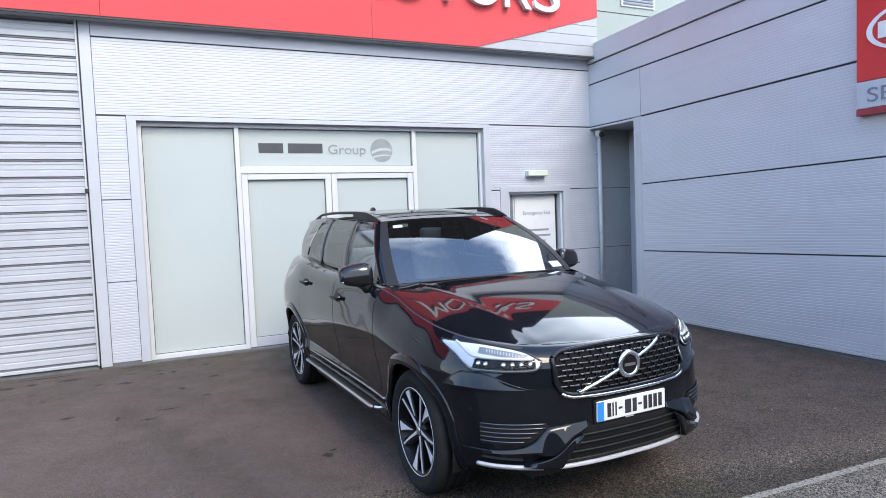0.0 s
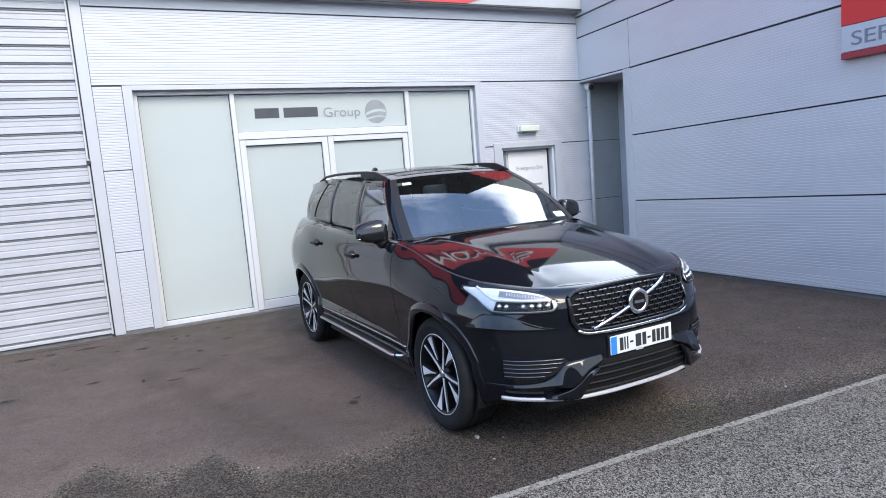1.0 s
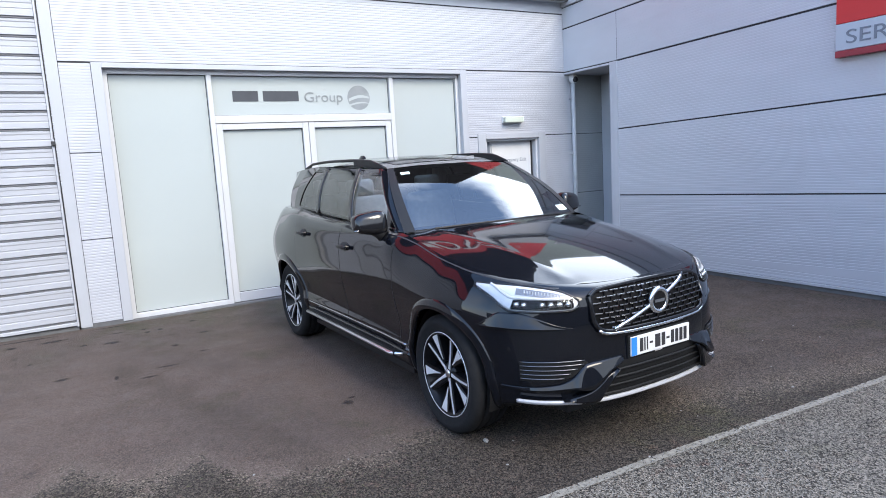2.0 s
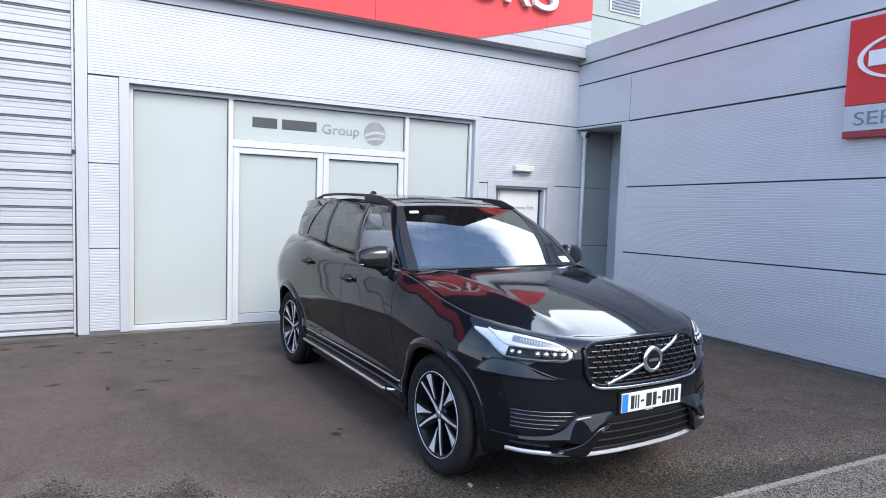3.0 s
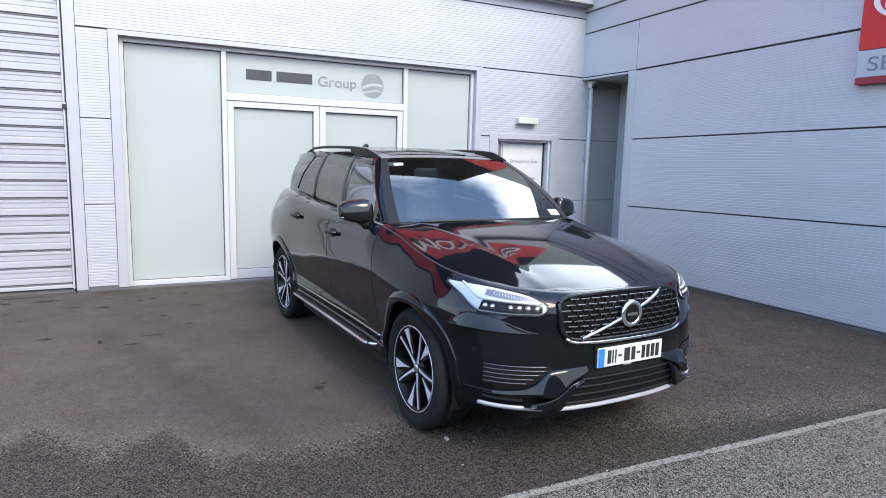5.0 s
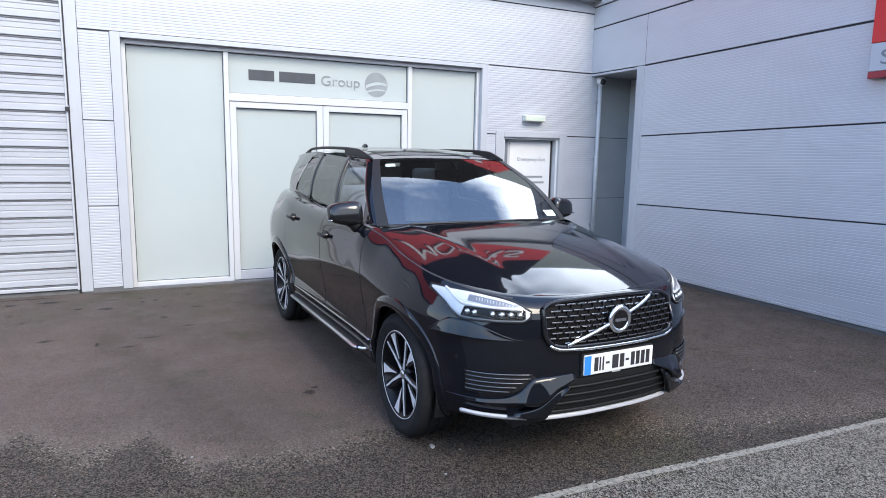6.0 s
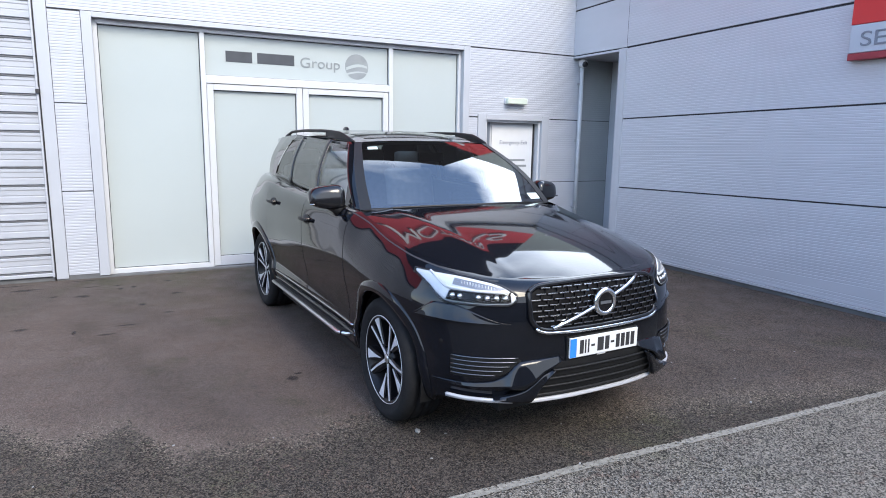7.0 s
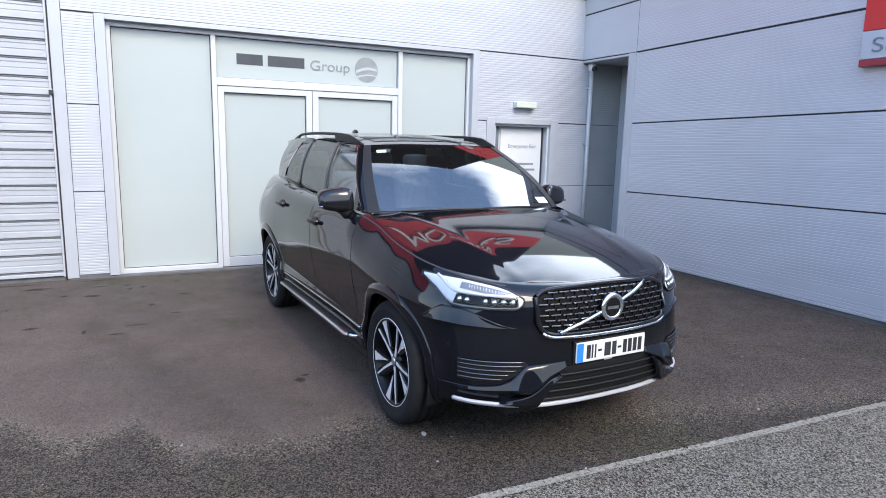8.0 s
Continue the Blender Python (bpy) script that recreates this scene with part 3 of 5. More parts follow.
# ---- service sign ----
service = thing("wall_sign", "red and pale grey service sign box with oval emblem", "sign")
SX, SY0, SY1 = XW - 0.09, -4.435, -5.69
part("red_face", box(SX, XW - 0.001, SY1, SY0, 2.875, 3.775, 0.006), SIGN_RED, service)
part("band", box(SX, XW - 0.001, SY1, SY0, 2.605, 2.872, 0.006), SIGN_GREY, service, "pale grey band")
part("edge", box(SX - 0.006, XW - 0.001, SY1, SY0, 2.535, 2.602, 0.006), MAROON, service, "dark maroon lower edge")
text_mesh("SERVICE", 0.2, LETTER_GREY, "lettering", service, Matrix.Translation((SX - 0.003, -4.545, 2.665)) @ pose(0, 0, 0, 90, 0, -90), 0.003, 0.95)
bm = bmesh.new()
loop = []
for k in range(48):
    a = 2 * math.pi * k / 48
    for r, dx in ((1.0, 0.0), (0.89, 0.0)):
        loop.append(bm.verts.new((SX - 0.012, -5.02 + 0.48 * r * math.cos(a), 3.34 + 0.235 * r * math.sin(a))))
for k in range(48):
    j = (k + 1) % 48
    bm.faces.new((loop[2 * k], loop[2 * k + 1], loop[2 * j + 1], loop[2 * j]))
geom = bmesh.ops.extrude_face_region(bm, geom=list(bm.faces))
bmesh.ops.translate(bm, verts=[v for v in geom["geom"] if isinstance(v, bmesh.types.BMVert)], vec=(0.02, 0, 0))
bmesh.ops.recalc_face_normals(bm, faces=bm.faces)
part("oval_ring", bm, WHITE, service, "white oval ring")
for y in (-4.74, -5.02, -5.3):
    part("emblem_bar", box(SX - 0.014, SX, y - 0.09, y + 0.09, 3.26, 3.42, 0.004), WHITE, service, "white emblem block")

# ---- upper building behind ----
upper = thing("upper_wall", "pale green-grey upper storey wall behind the parapet", "wall", kind="structure")
part("wall", box(6.95, 18, 2.0, 2.3, 4.1, 9.0), GREEN_WALL, upper)
part("joint", box(6.95, 18, 1.994, 1.999, 5.70, 5.715), SEAL, upper)
part("joint", box(8.62, 8.632, 1.994, 1.999, 4.1, 9.0), SEAL, upper)
vent = part("vent_frame", box(9.3, 10.2, 1.97, 1.999, 5.86, 6.5, 0.006), FRAME, upper, "louvred vent")
for k in range(9):
    part("slat", box(9.35, 10.15, 1.945, 1.968, 5.9 + 0.065 * k, 5.935 + 0.065 * k, 0.004), LETTER_GREY, vent)

# ---- painted line and loose chips ----
bm = bmesh.new()
rng = random.Random(4)
prev = None
N = 1500
for k in range(N + 1):
    x = -4 + 18 * k / N
    yc = -5.925 - 0.033 * x - 0.0012 * x * x + 0.004 * math.sin(x * 3.1)
    w = 0.027 + rng.uniform(-0.004, 0.004)
    if abs((x * 0.82) % 1.0 - 0.5) < 0.006:
        w *= 0.2
    if rng.random() < 0.02:
        w *= rng.uniform(0.55, 0.85)
    row = (bm.verts.new((x, yc - w, 0.004)), bm.verts.new((x, yc + w + rng.uniform(-0.003, 0.003), 0.004)))
    if prev:
        bm.faces.new((prev[0], row[0], row[1], prev[1]))
    prev = row
road_line = tagged(part("painted_line", bm, PAINT_LINE), "worn greyish white painted bay line on tarmac", "road marking", kind="structure")

# dark oil stains on the tarmac, shade painted along the wall foot, and loose pale chips
STAIN_AND_SHADE = worn_material("oil_stain_and_foot_shade", (0.016, 0.015, 0.0135), 30, 0.10, 0.32, True, 0.65)


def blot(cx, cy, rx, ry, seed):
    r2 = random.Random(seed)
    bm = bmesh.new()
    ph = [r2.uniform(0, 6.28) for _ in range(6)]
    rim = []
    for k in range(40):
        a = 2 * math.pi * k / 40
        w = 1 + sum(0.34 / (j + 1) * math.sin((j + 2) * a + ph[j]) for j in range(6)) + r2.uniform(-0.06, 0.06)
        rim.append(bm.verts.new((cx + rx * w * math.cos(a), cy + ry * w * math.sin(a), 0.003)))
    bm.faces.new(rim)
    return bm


# the long blots near y = -0.15 paint in dirt and the wall gap's shade
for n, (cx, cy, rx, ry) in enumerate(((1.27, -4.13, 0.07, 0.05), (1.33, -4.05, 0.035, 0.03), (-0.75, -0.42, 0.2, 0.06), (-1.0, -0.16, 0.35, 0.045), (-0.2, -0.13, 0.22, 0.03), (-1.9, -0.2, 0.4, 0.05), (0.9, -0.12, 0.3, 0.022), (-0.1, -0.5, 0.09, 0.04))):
    part("stain", blot(cx, cy, rx, ry, n), STAIN_AND_SHADE, ground, "dark ground mark for oil stains and painted wall-foot shade")
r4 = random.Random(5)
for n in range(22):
    part("stain", blot(r4.uniform(-1.9, 0.9), r4.uniform(-2.6, -0.35), r4.uniform(0.03, 0.12), r4.uniform(0.025, 0.075), 40 + n), STAIN_AND_SHADE, ground, "dark ground mark for oil stains and painted wall-foot shade")
r3 = random.Random(11)
for n in range(30):
    if n == 0:
        cx, cy, sz = 1.731, -5.26, 0.02
    else:
        cx, cy, sz = r3.uniform(-0.6, 5.4), r3.uniform(-6.6, -4.6), r3.uniform(0.004, 0.008)
    bm = bmesh.new()
    bmesh.ops.create_icosphere(bm, subdivisions=1, radius=sz, matrix=Matrix.Translation((cx, cy, sz * 0.35)) @ pose(0, 0, 0, 0, 0, r3.uniform(0, 180)) @ Matrix.Diagonal((1.3, 0.9, 0.6, 1)))
    for v in bm.verts:
        v.co += Vector((r3.uniform(-1, 1), r3.uniform(-1, 1), r3.uniform(-0.3, 0.3))) * sz * 0.15
    tagged(part("stone_chip", bm, STONE), "small pale stone chip lying on the tarmac", "stone", "loose stone chips")

# plain walls that close the yard behind the viewer
YARD = material("plain_yard_wall", (0.10, 0.10, 0.105), 0.8, 0, 0.15, 0.6, 0.1, 20)
tagged(part("wall_far", box(-40, 40, -24.3, -24, 0, 6.5), YARD), "plain dark grey wall across the yard", "wall", kind="structure")
tagged(part("wall_yard_end", box(-26.3, -26, -24, 0, 0, 5.0), YARD), "plain dark grey wall at the end of the yard", "wall", kind="structure")

# ---- the car: materials ----
PAINT = material("black_metallic_paint", (0.0038, 0.0045, 0.0068), 0.08, 0.0, 0.1, 30, coat=0.86, spec=0.05)
PAINT.node_tree.nodes["Principled BSDF"].inputs["Coat IOR"].default_value = 1.41
GLOSS = material("gloss_black_trim", (0.006, 0.006, 0.007), 0.12, 0, 0.05, 10, spec=0.5)
SATIN = material("satin_black_plastic", (0.009, 0.009, 0.0095), 0.5, 0, 0.08, 30, 0.05, 200, spec=0.3)
RUBBER = material("tyre_rubber", (0.0085, 0.0085, 0.009), 0.85, 0, 0.25, 25, 0.3, 120, spec=0.25)
CHROME = material("bright_chrome", (0.72, 0.73, 0.75), 0.14, 1.0, 0.03, 8)
SATIN_CHROME = material("satin_silver", (0.60, 0.61, 0.63), 0.28, 1.0, 0.04, 12)
DARK_CHROME = material("smoked_chrome", (0.30, 0.30, 0.31), 0.22, 1.0, 0.05, 12)
ALLOY = material("machined_alloy", (0.66, 0.66, 0.67), 0.34, 0.3, 0.06, 15)
ALLOY_BLACK = material("black_alloy", (0.005, 0.005, 0.006), 0.3, 0, 0.05, 10, spec=0.2)
REFLECTOR = material("headlamp_reflector", (0.60, 0.61, 0.63), 0.25, 0.0, 0.06, 25)
WINDSCREEN = glass_material("windscreen_glass", (0.24, 0.27, 0.26), 2.45)
CLEAR_GLASS = glass_material("door_glass", (0.90, 0.94, 0.92), 2.2)
PRIVACY = glass_material("privacy_glass", (0.25, 0.26, 0.265), 2.7)
ROOF_GLASS = glass_material("tinted_roof_glass", (0.78, 0.80, 0.80), 1.7)
LAMP_GLASS = glass_material("lamp_cover", (0.94, 0.95, 0.96), 1.3)
CABIN = material("dark_cabin_trim", (0.02, 0.02, 0.022), 0.7, 0, 0.1, 15)
LINING = material("pale_headlining", (0.78, 0.77, 0.73), 0.9, 0, 0.05, 30, 0.1, 300)
LEATHER = material("seat_leather", (0.80, 0.785, 0.73), 0.5, 0, 0.1, 20, 0.1, 150)
PLATE_WHITE = material("number_plate_white", (0.6, 0.605, 0.605), 0.3, 0, 0.02, 10)
PLATE_BLUE = material("number_plate_blue", (0.03, 0.2, 0.68), 0.3, 0, 0.02, 10)
LAMP_GREY = material("lamp_inner_grey", (0.20, 0.205, 0.22), 0.3, 0.4, 0.1, 80)
DISC_STEEL = material("brake_steel", (0.10, 0.10, 0.105), 0.45, 1.0, 0.1, 30)
MESH_BLACK = material("grille_black", (0.004, 0.004, 0.0045), 0.6, 0, 0.1, 40, spec=0.08)
LIP_SILVER = material("silver_lip_paint", (0.40, 0.40, 0.42), 0.35, 0.2, 0.04, 12)
VENT_SLAT = material("dark_vent_slat", (0.16, 0.16, 0.17), 0.3, 1.0, 0.05, 12)
STICKER = material("paper_sticker", (0.62, 0.72, 0.66), 0.6, 0, 0.1, 60)


# ---- the car: body surface. Local axes: x ahead, y to its left, z up; the front axle stands over the origin ----
def curve(points):
    """A smooth function through (x, y) points that does not overshoot."""
    px, py = (np.array(v, float) for v in zip(*sorted(points)))
    h, d = np.diff(px), np.diff(py) / np.diff(px)
    m = np.zeros(len(px))
    m[0], m[-1] = d[0], d[-1]
    for k in range(1, len(px) - 1):
        if d[k - 1] * d[k] > 0:
            w1, w2 = 2 * h[k] + h[k - 1], h[k] + 2 * h[k - 1]
            m[k] = (w1 + w2) / (w1 / d[k - 1] + w2 / d[k])

    def at(x):
        x = min(max(x, px[0]), px[-1])
        k = min(max(int(np.searchsorted(px, x)) - 1, 0), len(h) - 1)
        t = (x - px[k]) / h[k]
        return float((1 + 2 * t) * (1 - t) ** 2 * py[k] + t * (1 - t) ** 2 * h[k] * m[k] + t * t * (3 - 2 * t) * py[k + 1] + t * t * (t - 1) * h[k] * m[k + 1])

    return at


def smooth01(a, b, x):
    t = min(max((x - a) / (b - a), 0), 1)
    return t * t * (3 - 2 * t)


def lerp(a, b, t):
    return a + (b - a) * t


OUTLINE = [(0.888, 0), (0.885, 0.16), (0.868, 0.33), (0.833, 0.49), (0.772, 0.63), (0.68, 0.745), (0.55, 0.835), (0.38, 0.90), (0.15, 0.94), (-0.1, 0.952),
           (-0.5, 0.945), (-1.0, 0.936), (-1.6, 0.938), (-2.3, 0.946), (-2.9, 0.957), (-3.25, 0.948), (-3.5, 0.918), (-3.74, 0.85), (-3.91, 0.72), (-3.99, 0.5), (-4.04, 0.25), (-4.06, 0)]
run = [0.0]
for (xa, ya), (xb, yb) in zip(OUTLINE, OUTLINE[1:]):
    run.append(run[-1] + math.hypot(xb - xa, yb - ya))
PLAN_X, PLAN_Y = curve(list(zip(run, [p[0] for p in OUTLINE]))), curve(list(zip(run, [p[1] for p in OUTLINE])))
ROUND = run[-1]
S_TABLE = [(PLAN_X(s), s) for s in np.linspace(0, ROUND, 900)]
S_OF_X = curve([(x + 1e-7 * k, s) for k, (x, s) in enumerate(S_TABLE[::-1])][::6])
TOP = curve([(-4.06, 1.18), (-3.9, 1.24), (-3.5, 1.315), (-3.0, 1.312), (-2.4, 1.28), (-1.6, 1.252), (-0.9, 1.232), (-0.62, 1.22), (-0.45, 1.19), (-0.1, 1.118), (0.3, 1.058), (0.6, 1.02), (0.8, 0.99), (0.9, 0.975)])
LOW_FRONT = curve([(0.25, 0.10), (0.31, 0.035), (0.42, 0.002), (0.55, -0.012), (0.70, -0.004), (0.85, 0.012), (1.0, 0.03), (1.3, 0.06)])
LOW_SIDE = curve([(0.25, 0.10), (0.33, 0.065), (0.40, 0.05), (0.46, 0.036), (0.53, 0.05), (0.62, 0.042), (0.76, 0.015), (0.90, 0.0), (1.02, 0.002), (1.3, 0.03)])
LOW_REAR = curve([(0.25, 0.17), (0.5, 0.10), (0.7, 0.055), (0.9, 0.03), (1.1, 0.06), (1.3, 0.1)])
ROLL = curve([(0.0, 0.10), (0.012, 0.068), (0.035, 0.038), (0.075, 0.015), (0.13, 0.004), (0.2, 0.0), (2.0, 0.0)])
FENDER_ROLL = curve([(0.0, 0.122), (0.02, 0.099), (0.06, 0.067), (0.12, 0.035), (0.18, 0.014), (0.25, 0.003), (0.34, 0.0), (2.0, 0.0)])
WHEEL_X, WHEEL_Z, TYRE_R, ARCH_R = (0.0, -2.984), 0.378, 0.378, 0.44


def skin(s, z, off=0.0):
    """The point of the lower body at the way s round it from the nose (left +, right -) and the height z."""
    a, side = abs(s), (1 if s >= 0 else -1)
    e = 0.01
    lo, hi = max(a - e, 0), min(a + e, ROUND)
    tx, ty = PLAN_X(hi) - PLAN_X(lo), PLAN_Y(hi) - PLAN_Y(lo)
    n = math.hypot(tx, ty)
    nx, ny = ty / n, -tx / n
    x = PLAN_X(a)
    wf, wr = 1 - smooth01(0.75, 1.35, a), 1 - smooth01(0.75, 1.35, ROUND - a)
    d = wf * LOW_FRONT(z) + wr * LOW_REAR(z) + (1 - wf - wr) * LOW_SIDE(z) + lerp(ROLL(max(TOP(x) - z, 0)), FENDER_ROLL(max(TOP(x) - z, 0)), smooth01(-0.72, -0.35, x) * smooth01(0.50, 0.0, x)) * (1 - 0.35 * smooth01(-2.4, -3.3, x))
    d += 0.035 * smooth01(0.77, 1.0, z) * math.exp(-((a - 1.08) / 0.26) ** 2)
    d += 0.075 * smooth01(0.95, 1.33, z) * smooth01(-2.5, -3.5, x)
    for wx in WHEEL_X:
        d -= 0.014 * math.exp(-((x - wx) / 0.42) ** 2) * smooth01(0.4, 0.6, z) * (1 - smooth01(0.78, 0.98, z)) * (1 - wf)
    return Vector((x - nx * (d - off), side * (PLAN_Y(a) - ny * (d - off)), z))


def flank(x, z, off=0.0, side=-1):
    return skin(side * S_OF_X(x), z, off)


def patch(fn, nu, nv, skirt=None, bm=None):
    """A grid over u, v in 0..1 of fn(u, v, off), its rim turned in to the offset skirt."""
    bm = bmesh.new() if bm is None else bm
    g = [[bm.verts.new(fn(i / nu, j / nv, 0.0)) for j in range(nv + 1)] for i in range(nu + 1)]
    fs = [bm.faces.new((g[i][j], g[i + 1][j], g[i + 1][j + 1], g[i][j + 1])) for i in range(nu) for j in range(nv)]
    if skirt is not None:
        rim = [(i, 0) for i in range(nu)] + [(nu, j) for j in range(nv)] + [(i, nv) for i in range(nu, 0, -1)] + [(0, j) for j in range(nv, 0, -1)]
        low = [bm.verts.new(fn(i / nu, j / nv, skirt)) for i, j in rim]
        for k in range(len(rim)):
            (i, j), (p, q) = rim[k], rim[(k + 1) % len(rim)]
            fs.append(bm.faces.new((g[i][j], g[p][q], low[(k + 1) % len(rim)], low[k])))
    bmesh.ops.recalc_face_normals(bm, faces=fs)
    # the outer side looks away from the car's long axis
    turn = 0.0
    for f in fs:
        c = f.calc_center_median()
        turn += f.calc_area() * f.normal.dot(c - Vector((min(max(c.x, -3.2), 0.0), 0, 0.7)))
    if turn < 0:
        bmesh.ops.reverse_faces(bm, faces=fs)
    return bm


def skin_patch(name, mat, parent, s0, s1, bot, top, off, nu=24, nv=6, skirt=-0.012, label="", mirror=True, smooth=True):
    """A panel on the body between two ways round it and two height curves; mirrored to the other side."""
    out = []
    for side in ((-1, 1) if mirror else (1,)):
        def fn(u, v, o):
            a = lerp(s0, s1, u)
            return skin(side * a, lerp(bot(a), top(a), v), off + o)
        out.append(part(name, patch(fn, nu, nv, skirt), mat, parent, label, smooth))
    return out


def const(v):
    return lambda s: v


car = thing("suv_car", "glossy black large SUV parked on the tarmac", "car", at=pose(2.526, -4.962, 0, 0, 0, -87.93))

# body shell with the wheel arches cut out
bm = bmesh.new()
ss = np.linspace(-ROUND, ROUND, 431)
NV = 34
grid = []
for s in ss[:-1]:
    col = []
    x = PLAN_X(abs(s))
    for j in range(NV + 1):
        v = j / NV
        low = 0.25 + 0.085 * (1 - smooth01(0.9, 1.2, abs(s)))
        z = low + (TOP(x) - low) * (1 - (1 - v) ** 1.35)
        p = skin(float(s), z)
        for wx in WHEEL_X:
            r = math.hypot(p.x - wx, p.z - WHEEL_Z)
            if abs(p.y) > 0.6 and 0.3 < r < ARCH_R + 0.012 and r > ARCH_R - 0.016:
                k = ARCH_R / r
                p = Vector((wx + (p.x - wx) * k, p.y, WHEEL_Z + (p.z - WHEEL_Z) * k))
        col.append(bm.verts.new(p))
    grid.append(col)
for i in range(len(grid)):
    a, b = grid[i], grid[(i + 1) % len(grid)]
    for j in range(NV):
        quad = (a[j], b[j], b[j + 1], a[j + 1])
        c = sum((v.co for v in quad), Vector()) / 4
        if any(abs(c.y) > 0.6 and math.hypot(c.x - wx, c.z - WHEEL_Z) < ARCH_R - 0.004 for wx in WHEEL_X):
            continue
        bm.faces.new(quad)
bmesh.ops.delete(bm, geom=[v for v in bm.verts if not v.link_faces], context="VERTS")
bmesh.ops.recalc_face_normals(bm, faces=bm.faces)
part("body", bm, PAINT, car, "glossy black painted body shell", True)
bm = bmesh.new()
box(-3.9, 0.35, -0.55, 0.55, 0.25, 0.32, bm=bm)
box(-2.45, -0.5, -0.86, 0.86, 0.24, 0.32, bm=bm)
box(0.352, 0.74, -0.56, 0.56, 0.27, 0.33, bm=bm)
part("underbody", bm, SATIN, car)

# bonnet
S_A = S_OF_X(-0.63)


def bonnet_point(u, v, off):
    s = lerp(S_A, 0.0, 1 - (1 - u) ** 1.5) if u < 1 else 0.0
    x0 = PLAN_X(s)
    e = skin(s, TOP(x0) - 0.0015)
    w = max(e.y, 0.004)
    y = lerp(-w, w, v)
    q = abs(y)
    t = min(max((e.x + 0.5) / 1.265, 0.0), 1.0)

    ridge, rise = lerp(0.60, 0.45, t), 0.075 * (1 - t) ** 1.2

    def crown(yy):
        top = 1.180 + rise - 0.10 * t ** 1.3 - 0.105 * t ** 3.5 - 0.075 * yy * yy + 0.005 * math.exp(-((abs(yy) - ridge) / 0.045) ** 2) * smooth01(1.0, 0.75, t)
        return top

    drop = max(0.0, crown(w) - e.z) * max(0.0, (q - ridge) / max(w - ridge, 0.06)) ** 1.75
    z = crown(y) - drop + (0.0 if w > ridge else (e.z - crown(w)) * (q / w) ** 8)
    return Vector((e.x, y, z + off + 0.001))


part("bonnet", patch(bonnet_point, 60, 56), PAINT, car, "glossy black bonnet with two crease lines", True)
# shut line beside the bonnet
for side in (-1, 1):
    def gap(u, v, o):
        s = lerp(0.62, S_A, u)
        p = skin(side * s, TOP(PLAN_X(s)) - 0.012 - 0.006 * v, 0.0012)
        return p
    part("shut_line", patch(gap, 60, 1), SEAL, car)

# ---- greenhouse ----
ROOF_Y = curve([(-4.0, 0.54), (-3.6, 0.595), (-2.8, 0.632), (-2.0, 0.645), (-1.5, 0.635), (-1.2, 0.612)])
ROOF_Z = curve([(-4.0, 1.59), (-3.6, 1.655), (-3.0, 1.705), (-2.4, 1.722), (-1.8, 1.715), (-1.5, 1.698), (-1.2, 1.662)])


def side_line(x0, x1):
    """A pillar line from x0 at the belt to x1 at the roof."""
    def at(t):
        bx, rx = x0, x1
        b = skin(S_OF_X(bx), TOP(bx) - 0.001)
        r = Vector((rx, ROOF_Y(rx), ROOF_Z(rx)))
        p = b.lerp(r, t)
        return p + Vector((0, 0.035, 0.012)) * math.sin(math.pi * t) * (1 - 0.3 * t)
    return at


def tucked(x0, x1, inset):
    """A pillar line whose foot stands in from the body's edge, on the shoulder."""
    base = side_line(x0, x1)
    return lambda t: base(t) + Vector((0, -inset * (1 - t), 0.012 * (1 - t)))


A0, A1 = side_line(-0.62, -1.24), side_line(-0.69, -1.30)
B0, B1 = side_line(-1.50, -1.62), side_line(-1.575, -1.69)
C0, C1 = tucked(-2.31, -2.34, 0.025), tucked(-2.40, -2.41, 0.030)
D0, DM, D1, D2 = tucked(-2.97, -2.64, 0.055), tucked(-3.14, -2.95, 0.050), tucked(-3.34, -3.24, 0.045), tucked(-3.80, -3.40, 0.12)


def house_patch(name, la, lb, t0, t1, mat, off, parent=car, label="", nu=10, nv=10, skirt=-0.008):
    out = []
    for side in (-1, 1):
        def fn(u, v, o):
            t = lerp(t0, t1, v)
            p = la(t).lerp(lb(t), u)
            return Vector((p.x, side * (p.y + off + o), p.z))
        out.append(part(name, patch(fn, nu, nv, skirt), mat, parent, label, True))
    return out


for side in (-1, 1):
    def pillar(u, v, o):
        p = A0(lerp(-0.02, 1.0, v)).lerp(A1(lerp(-0.02, 1.0, v)), u)
        return Vector((p.x, side * (p.y + lerp(-0.028, 0.006, 1 - (1 - u) ** 2) + o), p.z + 0.003 * (1 - u) ** 2))
    part("a_pillar", patch(pillar, 6, 16, -0.008), PAINT, car, "", True)
house_patch("b_pillar", B0, B1, 0.0, 0.95, GLOSS, 0.003, nu=3)
house_patch("c_pillar", C0, C1, 0.0, 0.95, GLOSS, 0.003, nu=3)
house_patch("pillar_trim", B0, B1, 0.0, 0.95, LINING, -0.03, nu=3, label="pale pillar trim")
house_patch("pillar_trim", C0, C1, 0.0, 0.95, LINING, -0.03, nu=3, label="pale pillar trim")
house_patch("d_pillar", D0, DM, -0.02, 1.0, PAINT, 0.003, nu=8, skirt=None)
house_patch("d_pillar", DM, D1, -0.02, 1.0, PAINT, 0.003, nu=8, skirt=None)
house_patch("rear_corner", D1, D2, -0.02, 1.0, PAINT, 0.003, nu=8, skirt=None)
